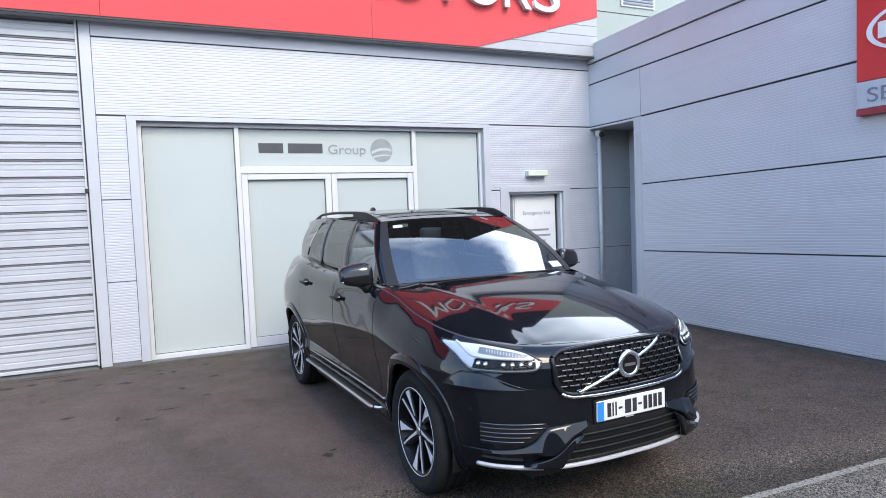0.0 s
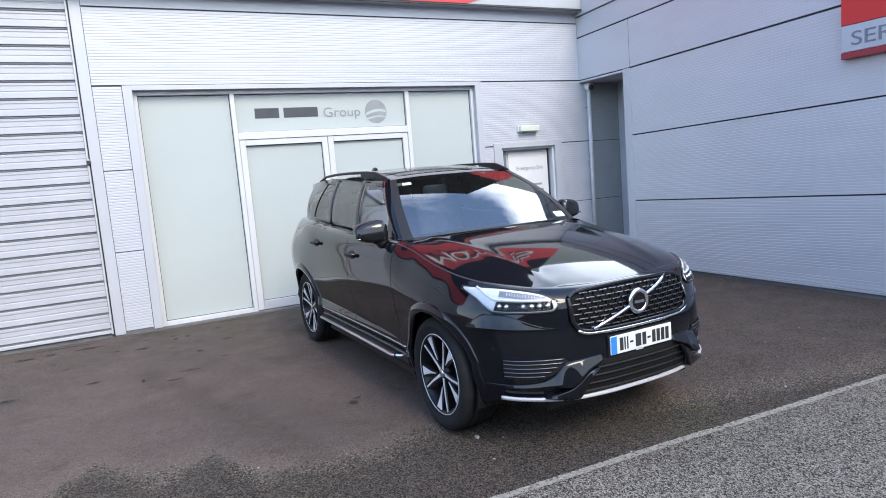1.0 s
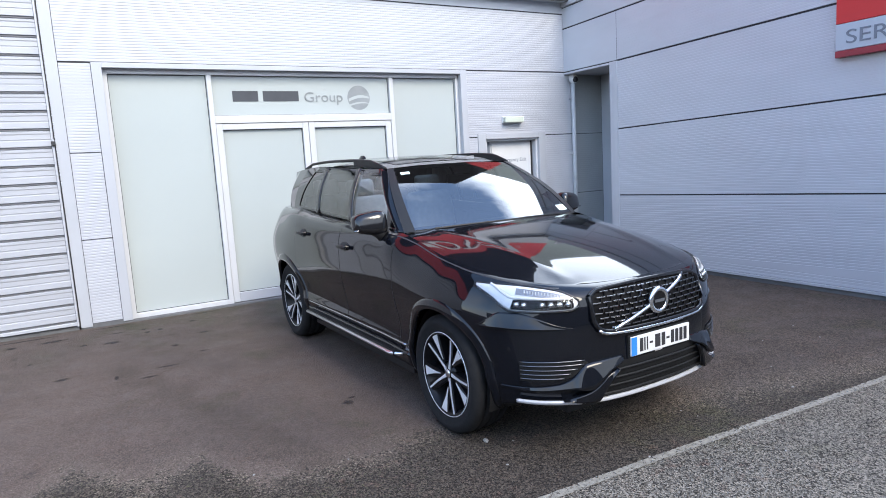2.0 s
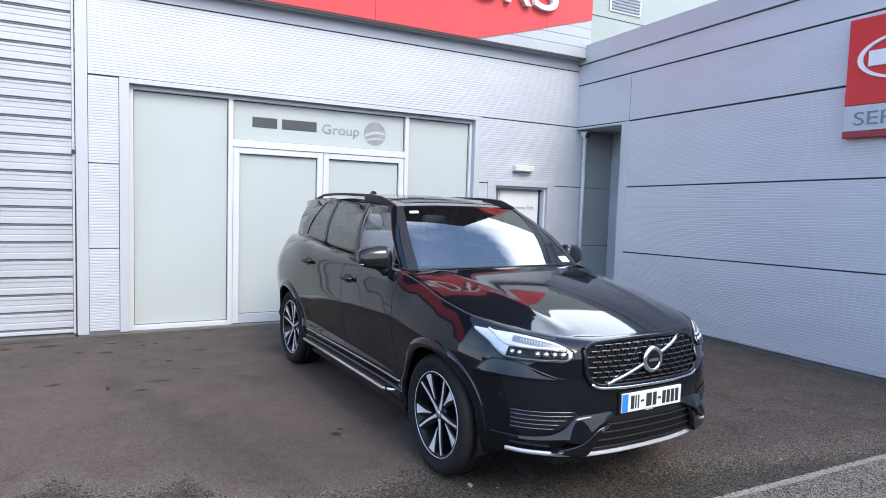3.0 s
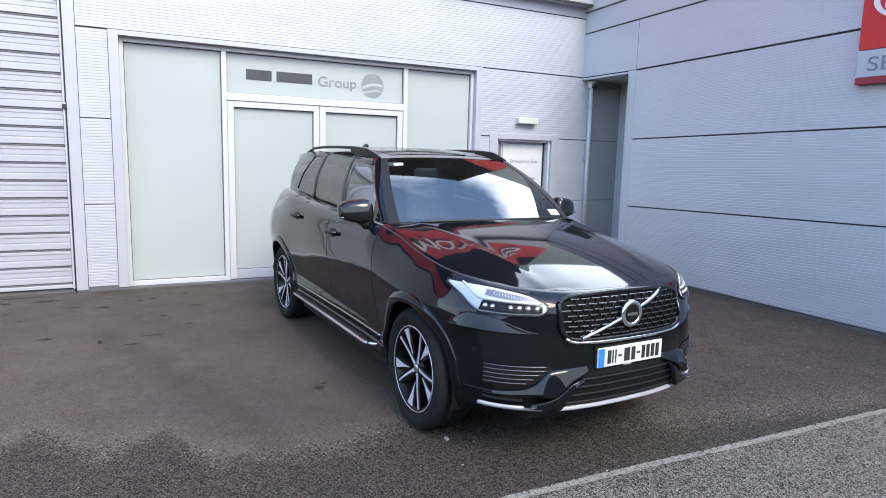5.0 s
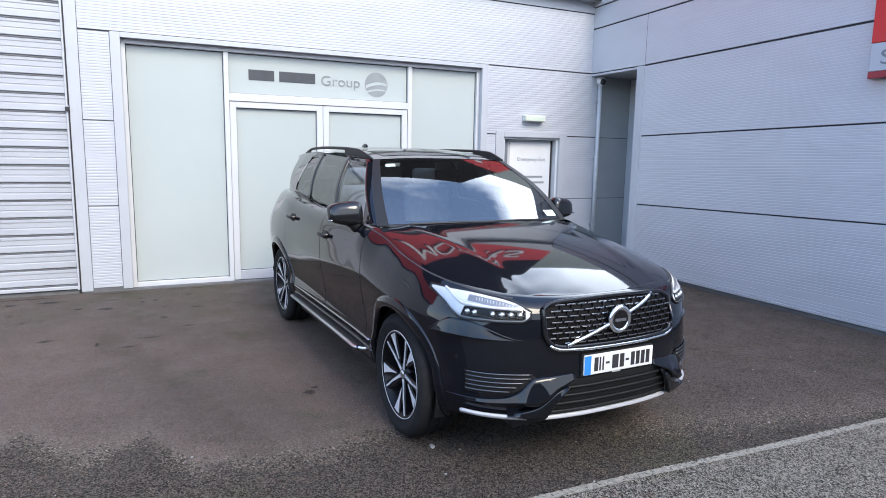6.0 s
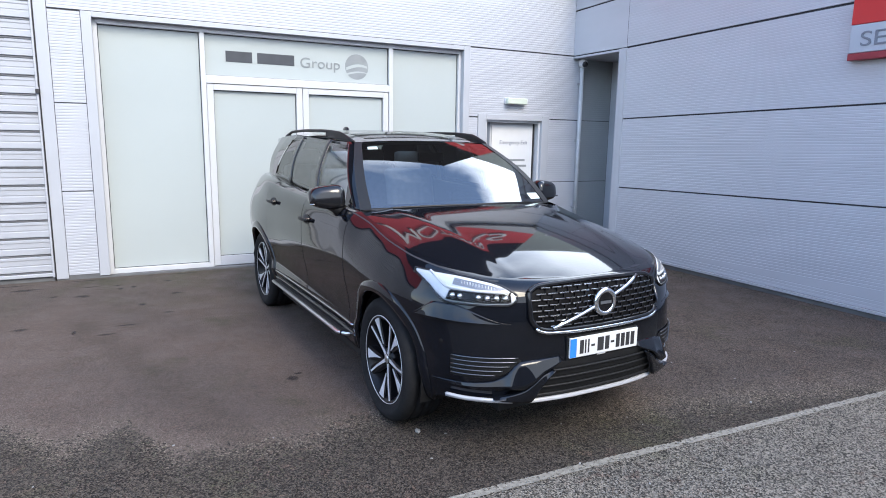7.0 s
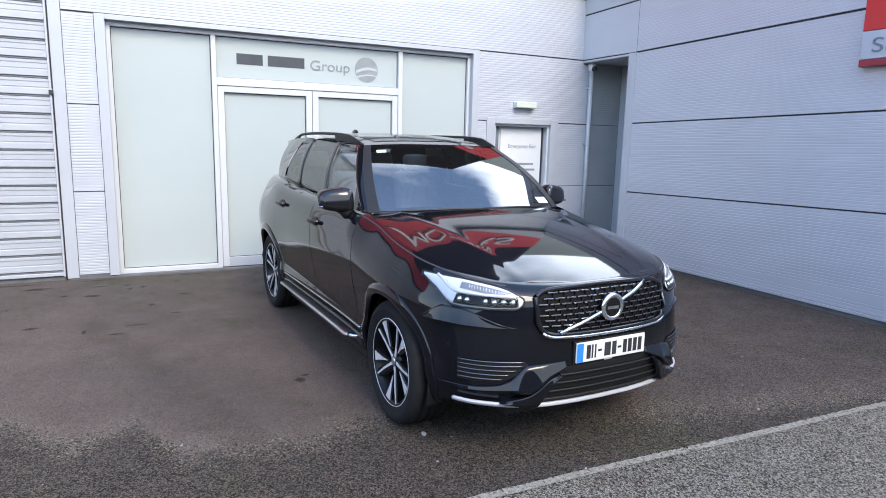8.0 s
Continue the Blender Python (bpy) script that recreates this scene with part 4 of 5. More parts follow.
for side in (-1, 1):
    def shoulder(u, v, o):
        x = lerp(-1.75, -3.95, u)
        e = skin(S_OF_X(x), TOP(x) - 0.002)
        return Vector((x, side * (e.y - lerp(0.0, 0.14, v) * smooth01(-1.7, -2.9, x)), e.z + 0.018 * math.sin(1.5 * v) * smooth01(-1.7, -2.9, x)))
    part("shoulder", patch(shoulder, 30, 6), PAINT, car, "", True)
house_patch("belt_trim", A1, D0, -0.02, 0.05, GLOSS, 0.006, nu=30, nv=2, label="gloss black belt moulding")
house_patch("roof_side", A1, D0, 0.90, 1.0, PAINT, 0.004, nu=30, nv=3)
house_patch("window_rim", A1, D0, 0.87, 0.905, GLOSS, 0.008, nu=30, nv=1)
house_patch("front_window", A1, B0, 0.045, 0.90, CLEAR_GLASS, -0.004, nu=8, skirt=None, label="lightly tinted door glass")
house_patch("rear_window", B1, C0, 0.045, 0.90, PRIVACY, -0.004, nu=8, skirt=None, label="dark privacy glass")
house_patch("quarter_window", C1, D0, 0.045, 0.90, PRIVACY, -0.004, nu=8, skirt=None, label="dark privacy glass")


def roof_point(u, v, off):
    x = lerp(-1.235, -3.40, u)
    y0, z0 = ROOF_Y(x), ROOF_Z(x)
    k = lerp(-1, 1, v)
    fwd = 0.055 * (1 - k * k) * max(0, 1 - u * 5)
    return Vector((x + fwd, y0 * k, z0 + 0.05 * (1 - abs(k) ** 2.4) - 0.03 * (1 - k * k) * max(0, 1 - u * 6) + off))


def opened(bm):
    """Cuts the opening of the panoramic roof out of a roof sheet."""
    gone = [f for f in bm.faces if -2.52 < f.calc_center_median().x < -1.40 and abs(f.calc_center_median().y) < 0.72 * ROOF_Y(f.calc_center_median().x)]
    bmesh.ops.delete(bm, geom=gone, context="FACES")
    return bm


part("roof", opened(patch(roof_point, 40, 24)), PAINT, car, "glossy black roof panel", True)
part("glass_roof", patch(lambda u, v, o: roof_point(lerp(0.05, 0.60, u), lerp(0.12, 0.88, v), 0.003 + o), 30, 20), ROOF_GLASS, car, "dark panoramic glass roof", True)


def screen_point(u, v, off):
    """Windscreen: u across from right to left, v from the cowl up."""
    k = lerp(-1, 1, u)
    e = A0(v)
    bow = lerp(0.18, 0.055, v) * (1 - k * k)
    x = e.x + bow + 0.02 * math.sin(math.pi * v)
    z = e.z + lerp(0.02, 0.022, v) * (1 - k * k) + 0.012 * math.sin(math.pi * v)
    return Vector((x + off * 0.6, (e.y - 0.014) * k, z + off))


part("windscreen", patch(lambda u, v, o: screen_point(u, lerp(0.02, 0.985, v), 0.0), 30, 20), WINDSCREEN, car, "curved windscreen reflecting sky", True)
part("screen_band", patch(lambda u, v, o: screen_point(u, lerp(0.93, 0.985, v), -0.004), 30, 2), CABIN, car, "", True)
part("screen_band", patch(lambda u, v, o: screen_point(u, lerp(0.0, 0.06, v), -0.004), 30, 2), CABIN, car, "", True)
for a, b in ((0.0, 0.045), (0.955, 1.0)):
    part("screen_edge", patch(lambda u, v, o: screen_point(lerp(a, b, u), v, 0.003), 2, 20), SATIN, car, "", True)
part("cowl", patch(lambda u, v, o: (lambda k, e: Vector((lerp(-0.56, -0.36, v) - (0.02 if abs(k) > .9 else 0), 0.83 * k, lerp(1.118, 1.10, v) + 0.045 * (1 - k * k))))(lerp(-1, 1, u), 0), 20, 4), SATIN, car, "black scuttle panel", True)
for y0, y1 in ((-0.62, -0.02), (-0.05, 0.55)):
    pts = [screen_point(lerp(y0, y1, k / 8) / 1.66 + 0.5, 0.002 + 0.004 * math.sin(k / 8 * 3.1), 0.008) for k in range(9)]
    part("wiper", tube(pts, 0.008, 6), SATIN, car)
part("sticker", patch(lambda u, v, o: screen_point(lerp(0.078, 0.136, u), lerp(0.848, 0.895, v), 0.003), 2, 2), STICKER, car, "pale green parking sticker")
part("sticker", patch(lambda u, v, o: screen_point(lerp(0.868, 0.944, u), lerp(0.055, 0.135, v), 0.003), 2, 2), STICKER, car, "white paper discs in the holder")


def tail_point(u, v, off):
    k = lerp(-1, 1, u)
    x = lerp(-4.0, -3.50, v)
    return Vector((x, lerp(0.62, 0.46, v) * k, lerp(1.08, 1.63, v)))


part("tailgate", patch(tail_point, 12, 8), PRIVACY, car, "dark tailgate glass", True)
part("spoiler", patch(lambda u, v, o: Vector((lerp(-3.38, -3.58, v), lerp(-0.47, 0.47, u), lerp(1.700, 1.655, v) - 0.03 * abs(lerp(-1, 1, u)) ** 2 + o)), 16, 3, -0.03), PAINT, car, "", True)

# roof rails and aerial
for side in (-1, 1):
    pts = []
    for k in range(25):
        u = k / 24
        x = lerp(-1.26, -3.10, u)
        lift = lerp(0.036, 0.030, u) * min(1, math.sin(math.pi * u) * 2.6)
        pts.append((x, side * (ROOF_Y(x) - 0.015), ROOF_Z(x) + 0.004 + lift))
    rail = part("roof_rail", tube(pts, 0.0125, 8), SATIN, car, "black roof rail", True)
    # the feet: the rail's front and its tail are filled down to the roof
    for foot in (pts[:8], pts[22:]):
        bm = bmesh.new()
        rows = [[bm.verts.new((x, y + dy, zz)) for dy in (-0.011, 0.011) for zz in (z, ROOF_Z(x) - 0.012)] for x, y, z in foot]
        for a, b in zip(rows, rows[1:]):
            bm.faces.new((a[0], b[0], b[1], a[1]))
            bm.faces.new((a[2], a[3], b[3], b[2]))
        part("rail_foot", bm, SATIN, rail)
bm = bmesh.new()
bmesh.ops.create_uvsphere(bm, u_segments=14, v_segments=8, radius=1, matrix=Matrix.Translation((-3.02, 0, 1.772)) @ Matrix.Diagonal((0.085, 0.022, 0.042, 1)))
part("aerial_fin", bm, PAINT, car, "", True)

# doors, seams, handles
for name, xa, xb, hx, hz in (("front_door", -0.60, -1.545, -1.42, 1.072), ("rear_door", -1.56, -2.62, -2.39, 1.118)):
    for side in (-1, 1):
        def edge_x(z):
            """The rear edge of the back door steps round the arch."""
            if xb < -2 and z < 0.86:
                r = ARCH_R + 0.075
                dz = z - WHEEL_Z
                if dz < r:
                    return max(xb, -2.984 + math.sqrt(r * r - dz * dz))
            return xb

        def dfn(u, v, o):
            z = lerp(0.40, TOP(lerp(xa, xb, u)) - 0.045, v)
            return flank(lerp(xa, edge_x(z), u), z, 0.0016 + o, side)
        door = part(name, patch(dfn, 30, 26), PAINT, car, "", True)

        def seam(points):
            b2 = bmesh.new()
            prev = None
            for x, z in points:
                row = [b2.verts.new(flank(x + dx, z, 0.0026, side)) for dx in (-0.0014, 0.0014)]
                if prev:
                    b2.faces.new((prev[0], row[0], row[1], prev[1]))
                prev = row
            return b2
        zs = np.linspace(0.41, TOP(xa) - 0.05, 24)
        part("seam", seam([(xa + 0.004, float(z)) for z in zs]), SEAL, door)
        if xb < -2:
            part("seam", seam([(edge_x(float(z)) - 0.004, float(z)) for z in np.linspace(0.41, TOP(xb) - 0.05, 24)]), SEAL, door)
        c = flank(hx, hz, 0.0, side)
        hb = bmesh.new()
        box(-0.080, 0.080, -0.010, 0.010, -0.014, 0.014, 0.009, hb)
        grip = part("handle", hb, SATIN, door, "black pull handle", True)
        grip.matrix_world = car.matrix_world @ Matrix.Translation(c + Vector((0, side * 0.036, 0)))
        grip.matrix_parent_inverse = car.matrix_world.inverted()
        cup = part("handle_cup", patch(lambda u, v, o: flank(hx + 0.085 * math.cos(2 * math.pi * u) * v, hz + 0.036 * math.sin(2 * math.pi * u) * v, 0.0055, side), 20, 2), SEAL, door)
        part("handle_cap", box(hx + 0.062, hx + 0.094, c.y + side * 0.0, c.y + side * 0.04, hz - 0.017, hz + 0.017, 0.008), GLOSS, door)

# arch lips, sills, running boards
for wx in WHEEL_X:
    for side in (-1, 1):
        def lip(u, v, o):
            a = lerp(-0.25, math.pi + 0.25, u)
            r = lerp(ARCH_R - 0.012, ARCH_R + 0.05, v)
            x, z = wx + r * math.cos(a), WHEEL_Z + r * math.sin(a)
            return flank(x, max(z, 0.26), 0.016 - 0.012 * v * v + o, side)
        part("arch_lip", patch(lip, 48, 5, -0.03), PAINT, car, "glossy black wheel arch lip", True)
        bm = bmesh.new()
        rows = [[bm.verts.new((wx + (ARCH_R - 0.006) * math.cos(a), side * y, WHEEL_Z + (ARCH_R - 0.006) * math.sin(a))) for y in (0.55, 0.87)] for a in np.linspace(-0.3, math.pi + 0.3, 30)]
        for a, b in zip(rows, rows[1:]):
            bm.faces.new((a[0], b[0], b[1], a[1]))
        box(wx - 0.44, wx + 0.44, side * 0.5, side * 0.56, 0.25, 0.86, bm=bm)
        part("wheel_well", bm, SATIN, car)
skin_patch("sill_moulding", GLOSS, car, S_OF_X(-0.47), S_OF_X(-2.52), const(0.30), const(0.40), 0.012, 40, 4, -0.03)
skin_patch("sill_strip", DARK_CHROME, car, S_OF_X(-0.50), S_OF_X(-2.47), const(0.452), const(0.466), 0.010, 40, 1, -0.012, "bright lower door strip")
for side in (-1, 1):
    board = part("running_board", box(-2.42, -0.62, side * 0.80, side * 0.955, 0.352, 0.392, 0.012), SATIN, car, "black ribbed running board with silver edge")
    part("edge_strip", tube([(-2.43, side * 0.93, 0.372), (-2.40, side * 0.962, 0.376), (-0.66, side * 0.962, 0.376), (-0.60, side * 0.92, 0.372), (-0.585, side * 0.86, 0.37)], 0.013, 8), SATIN_CHROME, board, "brushed silver edge", True)
    for k in range(5):
        part("tread_rib", box(-2.36, -0.70, side * (0.82 + 0.022 * k), side * (0.83 + 0.022 * k), 0.391, 0.396), RUBBER, board)

# ---- nose ----
H_B = curve([(0.53, 0.896), (0.548, 0.880), (0.58, 0.870), (0.73, 0.870), (0.915, 0.872), (0.98, 0.896), (1.05, 0.936), (1.19, 0.990)])
H_T = curve([(0.53, 0.912), (0.556, 0.932), (0.632, 0.962), (0.78, 0.984), (0.93, 0.995), (1.19, 1.0)])
skin_patch("headlamp", REFLECTOR, car, 0.53, 1.19, H_B,
           H_T, 0.003, 44, 10, -0.02, "white headlamp with a row of small lenses")
lamps = [o for o in car.children if o.name.split(".")[0] == "headlamp"]
for side, lamp_ob in zip((-1, 1), lamps):
    LB = lambda s: H_B(s) + 0.004
    part("module_strip", patch(lambda u, v, o: skin(side * lerp(0.555, 0.925, u), lerp(LB(lerp(0.555, 0.925, u)), LB(lerp(0.555, 0.925, u)) + lerp(0.050, 0.054, u) * smooth01(1.0, 0.95, u), v), 0.0045), 24, 3), MESH_BLACK, lamp_ob, "black lens bezel", True)
    part("upper_strip", patch(lambda u, v, o: skin(side * lerp(0.585, 0.90, u), H_T(lerp(0.585, 0.90, u)) - lerp(0.040, 0.009, v) * smooth01(0.0, 0.12, u), 0.0045), 24, 3), LAMP_GREY, lamp_ob, "grey inner panel", True)
    for k in range(14):
        sp = 0.61 + 0.018 * k
        part("rib", box(-0.002, 0.002, -0.0024, 0.0024, -0.011, 0.011), REFLECTOR, lamp_ob).matrix_local = Matrix.Translation(skin(side * sp, H_T(sp) - 0.024, 0.006))
    for sp in (0.585, 0.635, 0.685, 0.735, 0.84, 0.885):
        bm = bmesh.new()
        bmesh.ops.create_uvsphere(bm, u_segments=14, v_segments=8, radius=0.0180, matrix=Matrix.Translation(skin(side * sp, LB(sp) + 0.025, -0.002)))
        part("lens", bm, CHROME, lamp_ob, "small round lens", True)
    part("light_bar", tube([skin(side * q, lerp(LB(q) + 0.056, H_T(q) - 0.03, 0.15), 0.004) for q in np.linspace(0.57, 1.08, 24)], 0.008, 6), WHITE, lamp_ob, "white light guide", True)
    part("cover", patch(lambda u, v, o: skin(side * lerp(0.525, 1.195, u), lerp(H_B(lerp(0.525, 1.195, u)) - 0.003, H_T(lerp(0.525, 1.195, u)) + 0.003, v), 0.016), 44, 8), LAMP_GLASS, lamp_ob, "clear lamp cover", True)
    # dark rim round the lamp
    GB, GT = (lambda a: H_B(a) - 0.006), (lambda a: H_T(a) + 0.005)
    rim = [skin(side * s, GB(s), 0.004) for s in np.linspace(0.525, 1.2, 30)] + [skin(side * s, GT(s), 0.004) for s in np.linspace(1.2, 0.525, 30)]
    part("rim", tube(rim + rim[:1], 0.006, 6, cap=False), GLOSS, lamp_ob, "", True)

GR_B, GR_T = curve([(-0.455, 0.80), (-0.42, 0.750), (-0.35, 0.732), (0, 0.726), (0.35, 0.732), (0.42, 0.750), (0.455, 0.80)]), curve([(-0.455, 0.928), (-0.41, 0.951), (-0.34, 0.958), (0, 0.964), (0.34, 0.958), (0.41, 0.951), (0.455, 0.928)])
grille = part("grille", patch(lambda u, v, o: skin(lerp(-0.45, 0.45, u), lerp(GR_B(lerp(-0.45, 0.45, u)), GR_T(lerp(-0.45, 0.45, u)), v), 0.004 + o), 40, 10), MESH_BLACK, car, "black mesh grille in a gloss frame", True)
rim = [skin(s, GR_T(s), 0.012) for s in np.linspace(-0.455, 0.455, 40)] + [skin(s, GR_B(s), 0.014) for s in np.linspace(0.455, -0.455, 50)]
part("grille_frame", tube(rim + rim[:1], 0.015, 8, cap=False), GLOSS, grille, "gloss black surround", True)
part("chrome_strip", tube([skin(s, GR_B(s) - 0.012, 0.022) for s in np.linspace(-0.43, 0.43, 50)], 0.009, 8), CHROME, grille, "bright chrome lower strip", True)
bm = bmesh.new()
box(-0.004, 0.006, -0.0285, 0.0285, -0.0040, 0.0040, 0.0016, bm)
slat_mesh = bpy.data.meshes.new("slat")
bm.to_mesh(slat_mesh)
bm.free()
slat_mesh.materials.append(DARK_CHROME)
bm = bmesh.new()
box(-0.012, 0.003, -0.0045, 0.0045, -0.0135, 0.0135, 0.0, bm)
link_mesh = bpy.data.meshes.new("link")
bm.to_mesh(link_mesh)
bm.free()
link_mesh.materials.append(GLOSS)
ROWS_N = 8
for r in range(ROWS_N):
    for c in range(14):
        s = -0.47 + 0.0706 * (c + (0.5 if r % 2 else 0.0)) + 0.012
        z = lerp(0.752, 0.944, r / (ROWS_N - 1))
        if abs(s) > 0.425 or z < GR_B(s) + 0.02 or z > GR_T(s) - 0.012:
            continue
        p, q = skin(s, z, 0.012), skin(s + 0.005, z, 0.012)
        ang = math.atan2(-(q.x - p.x), q.y - p.y)
        for nm, me, dz, ds in (("slat", slat_mesh, 0.0, 0.0), ("link", link_mesh, 0.0137, 0.0353)):
            ob = new(nm, me)
            ob.parent = grille
            pp = skin(s + ds, z + dz, 0.012)
            ob.matrix_local = Matrix.Translation(pp) @ Matrix.Rotation(ang, 4, "Z")
part("diagonal_bar", tube([skin(lerp(-0.335, 0.315, t), lerp(0.742, 0.957, t), 0.026) for t in np.linspace(0, 1, 16)], 0.0105, 8), CHROME, grille, "bright diagonal bar", True)
ec = skin(0.0, 0.853, 0.035)
bm = bmesh.new()
ring = [[bm.verts.new(ec + Vector((0.014 * math.sin(b), (0.064 + 0.015 * math.cos(b)) * math.cos(a), (0.064 + 0.015 * math.cos(b)) * math.sin(a)))) for b in np.linspace(0, 2 * math.pi, 9)[:-1]] for a in np.linspace(0, 2 * math.pi, 41)[:-1]]
for i in range(40):
    for j in range(8):
        bm.faces.new((ring[i][j], ring[(i + 1) % 40][j], ring[(i + 1) % 40][(j + 1) % 8], ring[i][(j + 1) % 8]))
bmesh.ops.recalc_face_normals(bm, faces=bm.faces)
badge = part("badge_ring", bm, CHROME, grille, "bright round ring emblem", True)
bm = bmesh.new()
bmesh.ops.create_cone(bm, cap_ends=True, segments=32, radius1=0.056, radius2=0.054, depth=0.016, matrix=Matrix.Translation(ec) @ pose(0, 0, 0, 0, 90, 0))
part("badge_disc", bm, GLOSS, grille)
part("badge_bar", box(ec.x + 0.0085, ec.x + 0.0105, -0.038, 0.038, ec.z - 0.009, ec.z + 0.007), SATIN_CHROME, grille)

PX = skin(0, 0.63, 0).x + 0.018
PC, PZ = 0.010, 0.5715
plate = part("number_plate", box(PX - 0.012, PX, PC - 0.246, PC + 0.246, PZ - 0.0045, PZ + 0.1065, 0.004), PLATE_WHITE, car, "white number plate with a blue band and dark bars")
part("plate_holder", box(PX - 0.03, PX - 0.013, PC - 0.254, PC + 0.254, PZ - 0.016, PZ + 0.113, 0.004), SATIN, plate)
part("blue_band", box(PX, PX + 0.0012, PC - 0.244, PC - 0.201, PZ - 0.001, PZ + 0.103), PLATE_BLUE, plate, "blue end band")
for y0, w in ((-0.178, 0.027), (-0.143, 0.010), (-0.122, 0.010), (-0.053, 0.044), (0.002, 0.030), (0.082, 0.027), (0.119, 0.027), (0.156, 0.027), (0.193, 0.027)):
    part("bar", box(PX, PX + 0.0015, PC + y0, PC + y0 + w, PZ + 0.013, PZ + 0.089), SEAL, plate, "dark bar")
for y0 in (-0.098, 0.043):
    part("bar", box(PX, PX + 0.0015, PC + y0, PC + y0 + 0.026, PZ + 0.045, PZ + 0.057), SEAL, plate, "dark bar")
part("holder_text", box(PX - 0.012, PX - 0.011, -0.03, 0.03, PZ - 0.015, PZ - 0.006), WHITE, plate)

# lower intake, side vents, wings and bright lip
IN_B, IN_T = curve([(-0.52, 0.345), (-0.44, 0.33), (0, 0.325), (0.44, 0.33), (0.52, 0.345)]), curve([(-0.52, 0.36), (-0.42, 0.50), (-0.36, 0.55), (0, 0.555), (0.36, 0.55), (0.42, 0.50), (0.52, 0.36)])
intake = part("lower_intake", patch(lambda u, v, o: skin(lerp(-0.51, 0.51, u), lerp(IN_B(lerp(-0.51, 0.51, u)), IN_T(lerp(-0.51, 0.51, u)), v), 0.002), 44, 8), SATIN, car, "black lower air intake", True)
for z, w in ((0.375, 0.475), (0.42, 0.45), (0.465, 0.42), (0.51, 0.395)):
    part("bar", tube([skin(s, z, 0.012) for s in np.linspace(-w, w, 30)], 0.007, 6), SATIN, intake, "", True)
W_T = curve([(0.28, 0.584), (0.40, 0.580), (0.512, 0.568), (0.592, 0.490), (0.66, 0.462), (0.80, 0.448), (1.0, 0.440)])
W_B = curve([(0.28, 0.556), (0.336, 0.532), (0.384, 0.512), (0.504, 0.432), (0.568, 0.438), (0.75, 0.430), (1.0, 0.428)])
F_T = curve([(0.33, 0.526), (0.384, 0.500), (0.488, 0.418), (0.56, 0.394), (0.64, 0.378)])
F_B = curve([(0.33, 0.520), (0.40, 0.430), (0.448, 0.350), (0.56, 0.360), (0.64, 0.374)])


def wing_out(a):
    """How far the wing's lower edge stands out: a facet of one even slope."""
    return min(0.52 * (W_T(a) - W_B(a)), 0.05) * smooth01(1.0, 0.75, a)


for side in (-1, 1):
    def wing(u, v, o):
        a = lerp(0.28, 1.0, u)
        return skin(side * a, lerp(W_B(a), W_T(a), v), wing_out(a) * (1 - v) + 0.006 + o)

    def facet(u, v, o):
        a = lerp(0.33, 0.64, u)
        return skin(side * a, lerp(F_B(a), F_T(a), v), lerp(0.052, min(wing_out(a), 0.044), v) + o)
    part("bumper_wing", patch(wing, 60, 6, -0.03), PAINT, car, "angular glossy bumper wing", True)
    part("wing_facet", patch(facet, 30, 4, -0.03), PAINT, car, "lower glossy facet of the bumper wing", True)
V_T, V_B = curve([(0.50, 0.580), (0.54, 0.598), (0.91, 0.592)]), curve([(0.50, 0.572), (0.60, 0.50), (0.66, 0.485), (0.91, 0.482)])
vents = skin_patch("side_vent", SATIN, car, 0.50, 0.87, V_B, V_T, 0.003, 24, 5, None, "black bumper vent with bright slats")
for side, ob in zip((-1, 1), vents):
    for z in (0.500, 0.524, 0.548, 0.572, 0.594):
        s_in = 0.50 + max(0.0, (0.575 - z)) * 1.5
        part("slat", tube([skin(side * s, z, 0.010) for s in np.linspace(s_in + 0.02, 0.865, 16)], 0.0034, 6), VENT_SLAT, ob, "", True)
part("front_lip", patch(lambda u, v, o: (lambda q: skin(q, 0.342 + lerp(-0.009, 0.009, v) * smooth01(0.52, 0.40, abs(q)), lerp(0.026, 0.014, v) + o))(lerp(-0.52, 0.52, u)), 50, 3, -0.02), LIP_SILVER, car, "bright silver lip strip", True)
skin_patch("front_lip", LIP_SILVER, car, 0.54, 0.89, curve([(0.54, 0.346), (0.7, 0.354), (0.89, 0.360)]), curve([(0.54, 0.366), (0.7, 0.374), (0.89, 0.378)]), 0.040, 20, 2, -0.02, "bright silver lip strip")
for side in (-1, 1):
    part("bumper_crease", patch(lambda u, v, o: (lambda q, k: skin(side * q, lerp(0.768, lerp(0.772, 0.858, k), v), 0.017 * (1 - v) ** 2 * k + 0.0008 + o))(lerp(0.56, 1.16, u), smooth01(0.0, 0.55, u) * smooth01(1.0, 0.7, u)), 40, 8, -0.004), PAINT, car, "", True)
for side in (-1, 1):
    bm = bmesh.new()
    bmesh.ops.create_cone(bm, cap_ends=True, segments=12, radius1=0.011, radius2=0.011, depth=0.006, matrix=Matrix.Translation(skin(side * 0.93, 0.655, 0.002)) @ pose(0, 0, 0, 0, 90, side * 50))
    part("parking_sensor", bm, GLOSS, car)

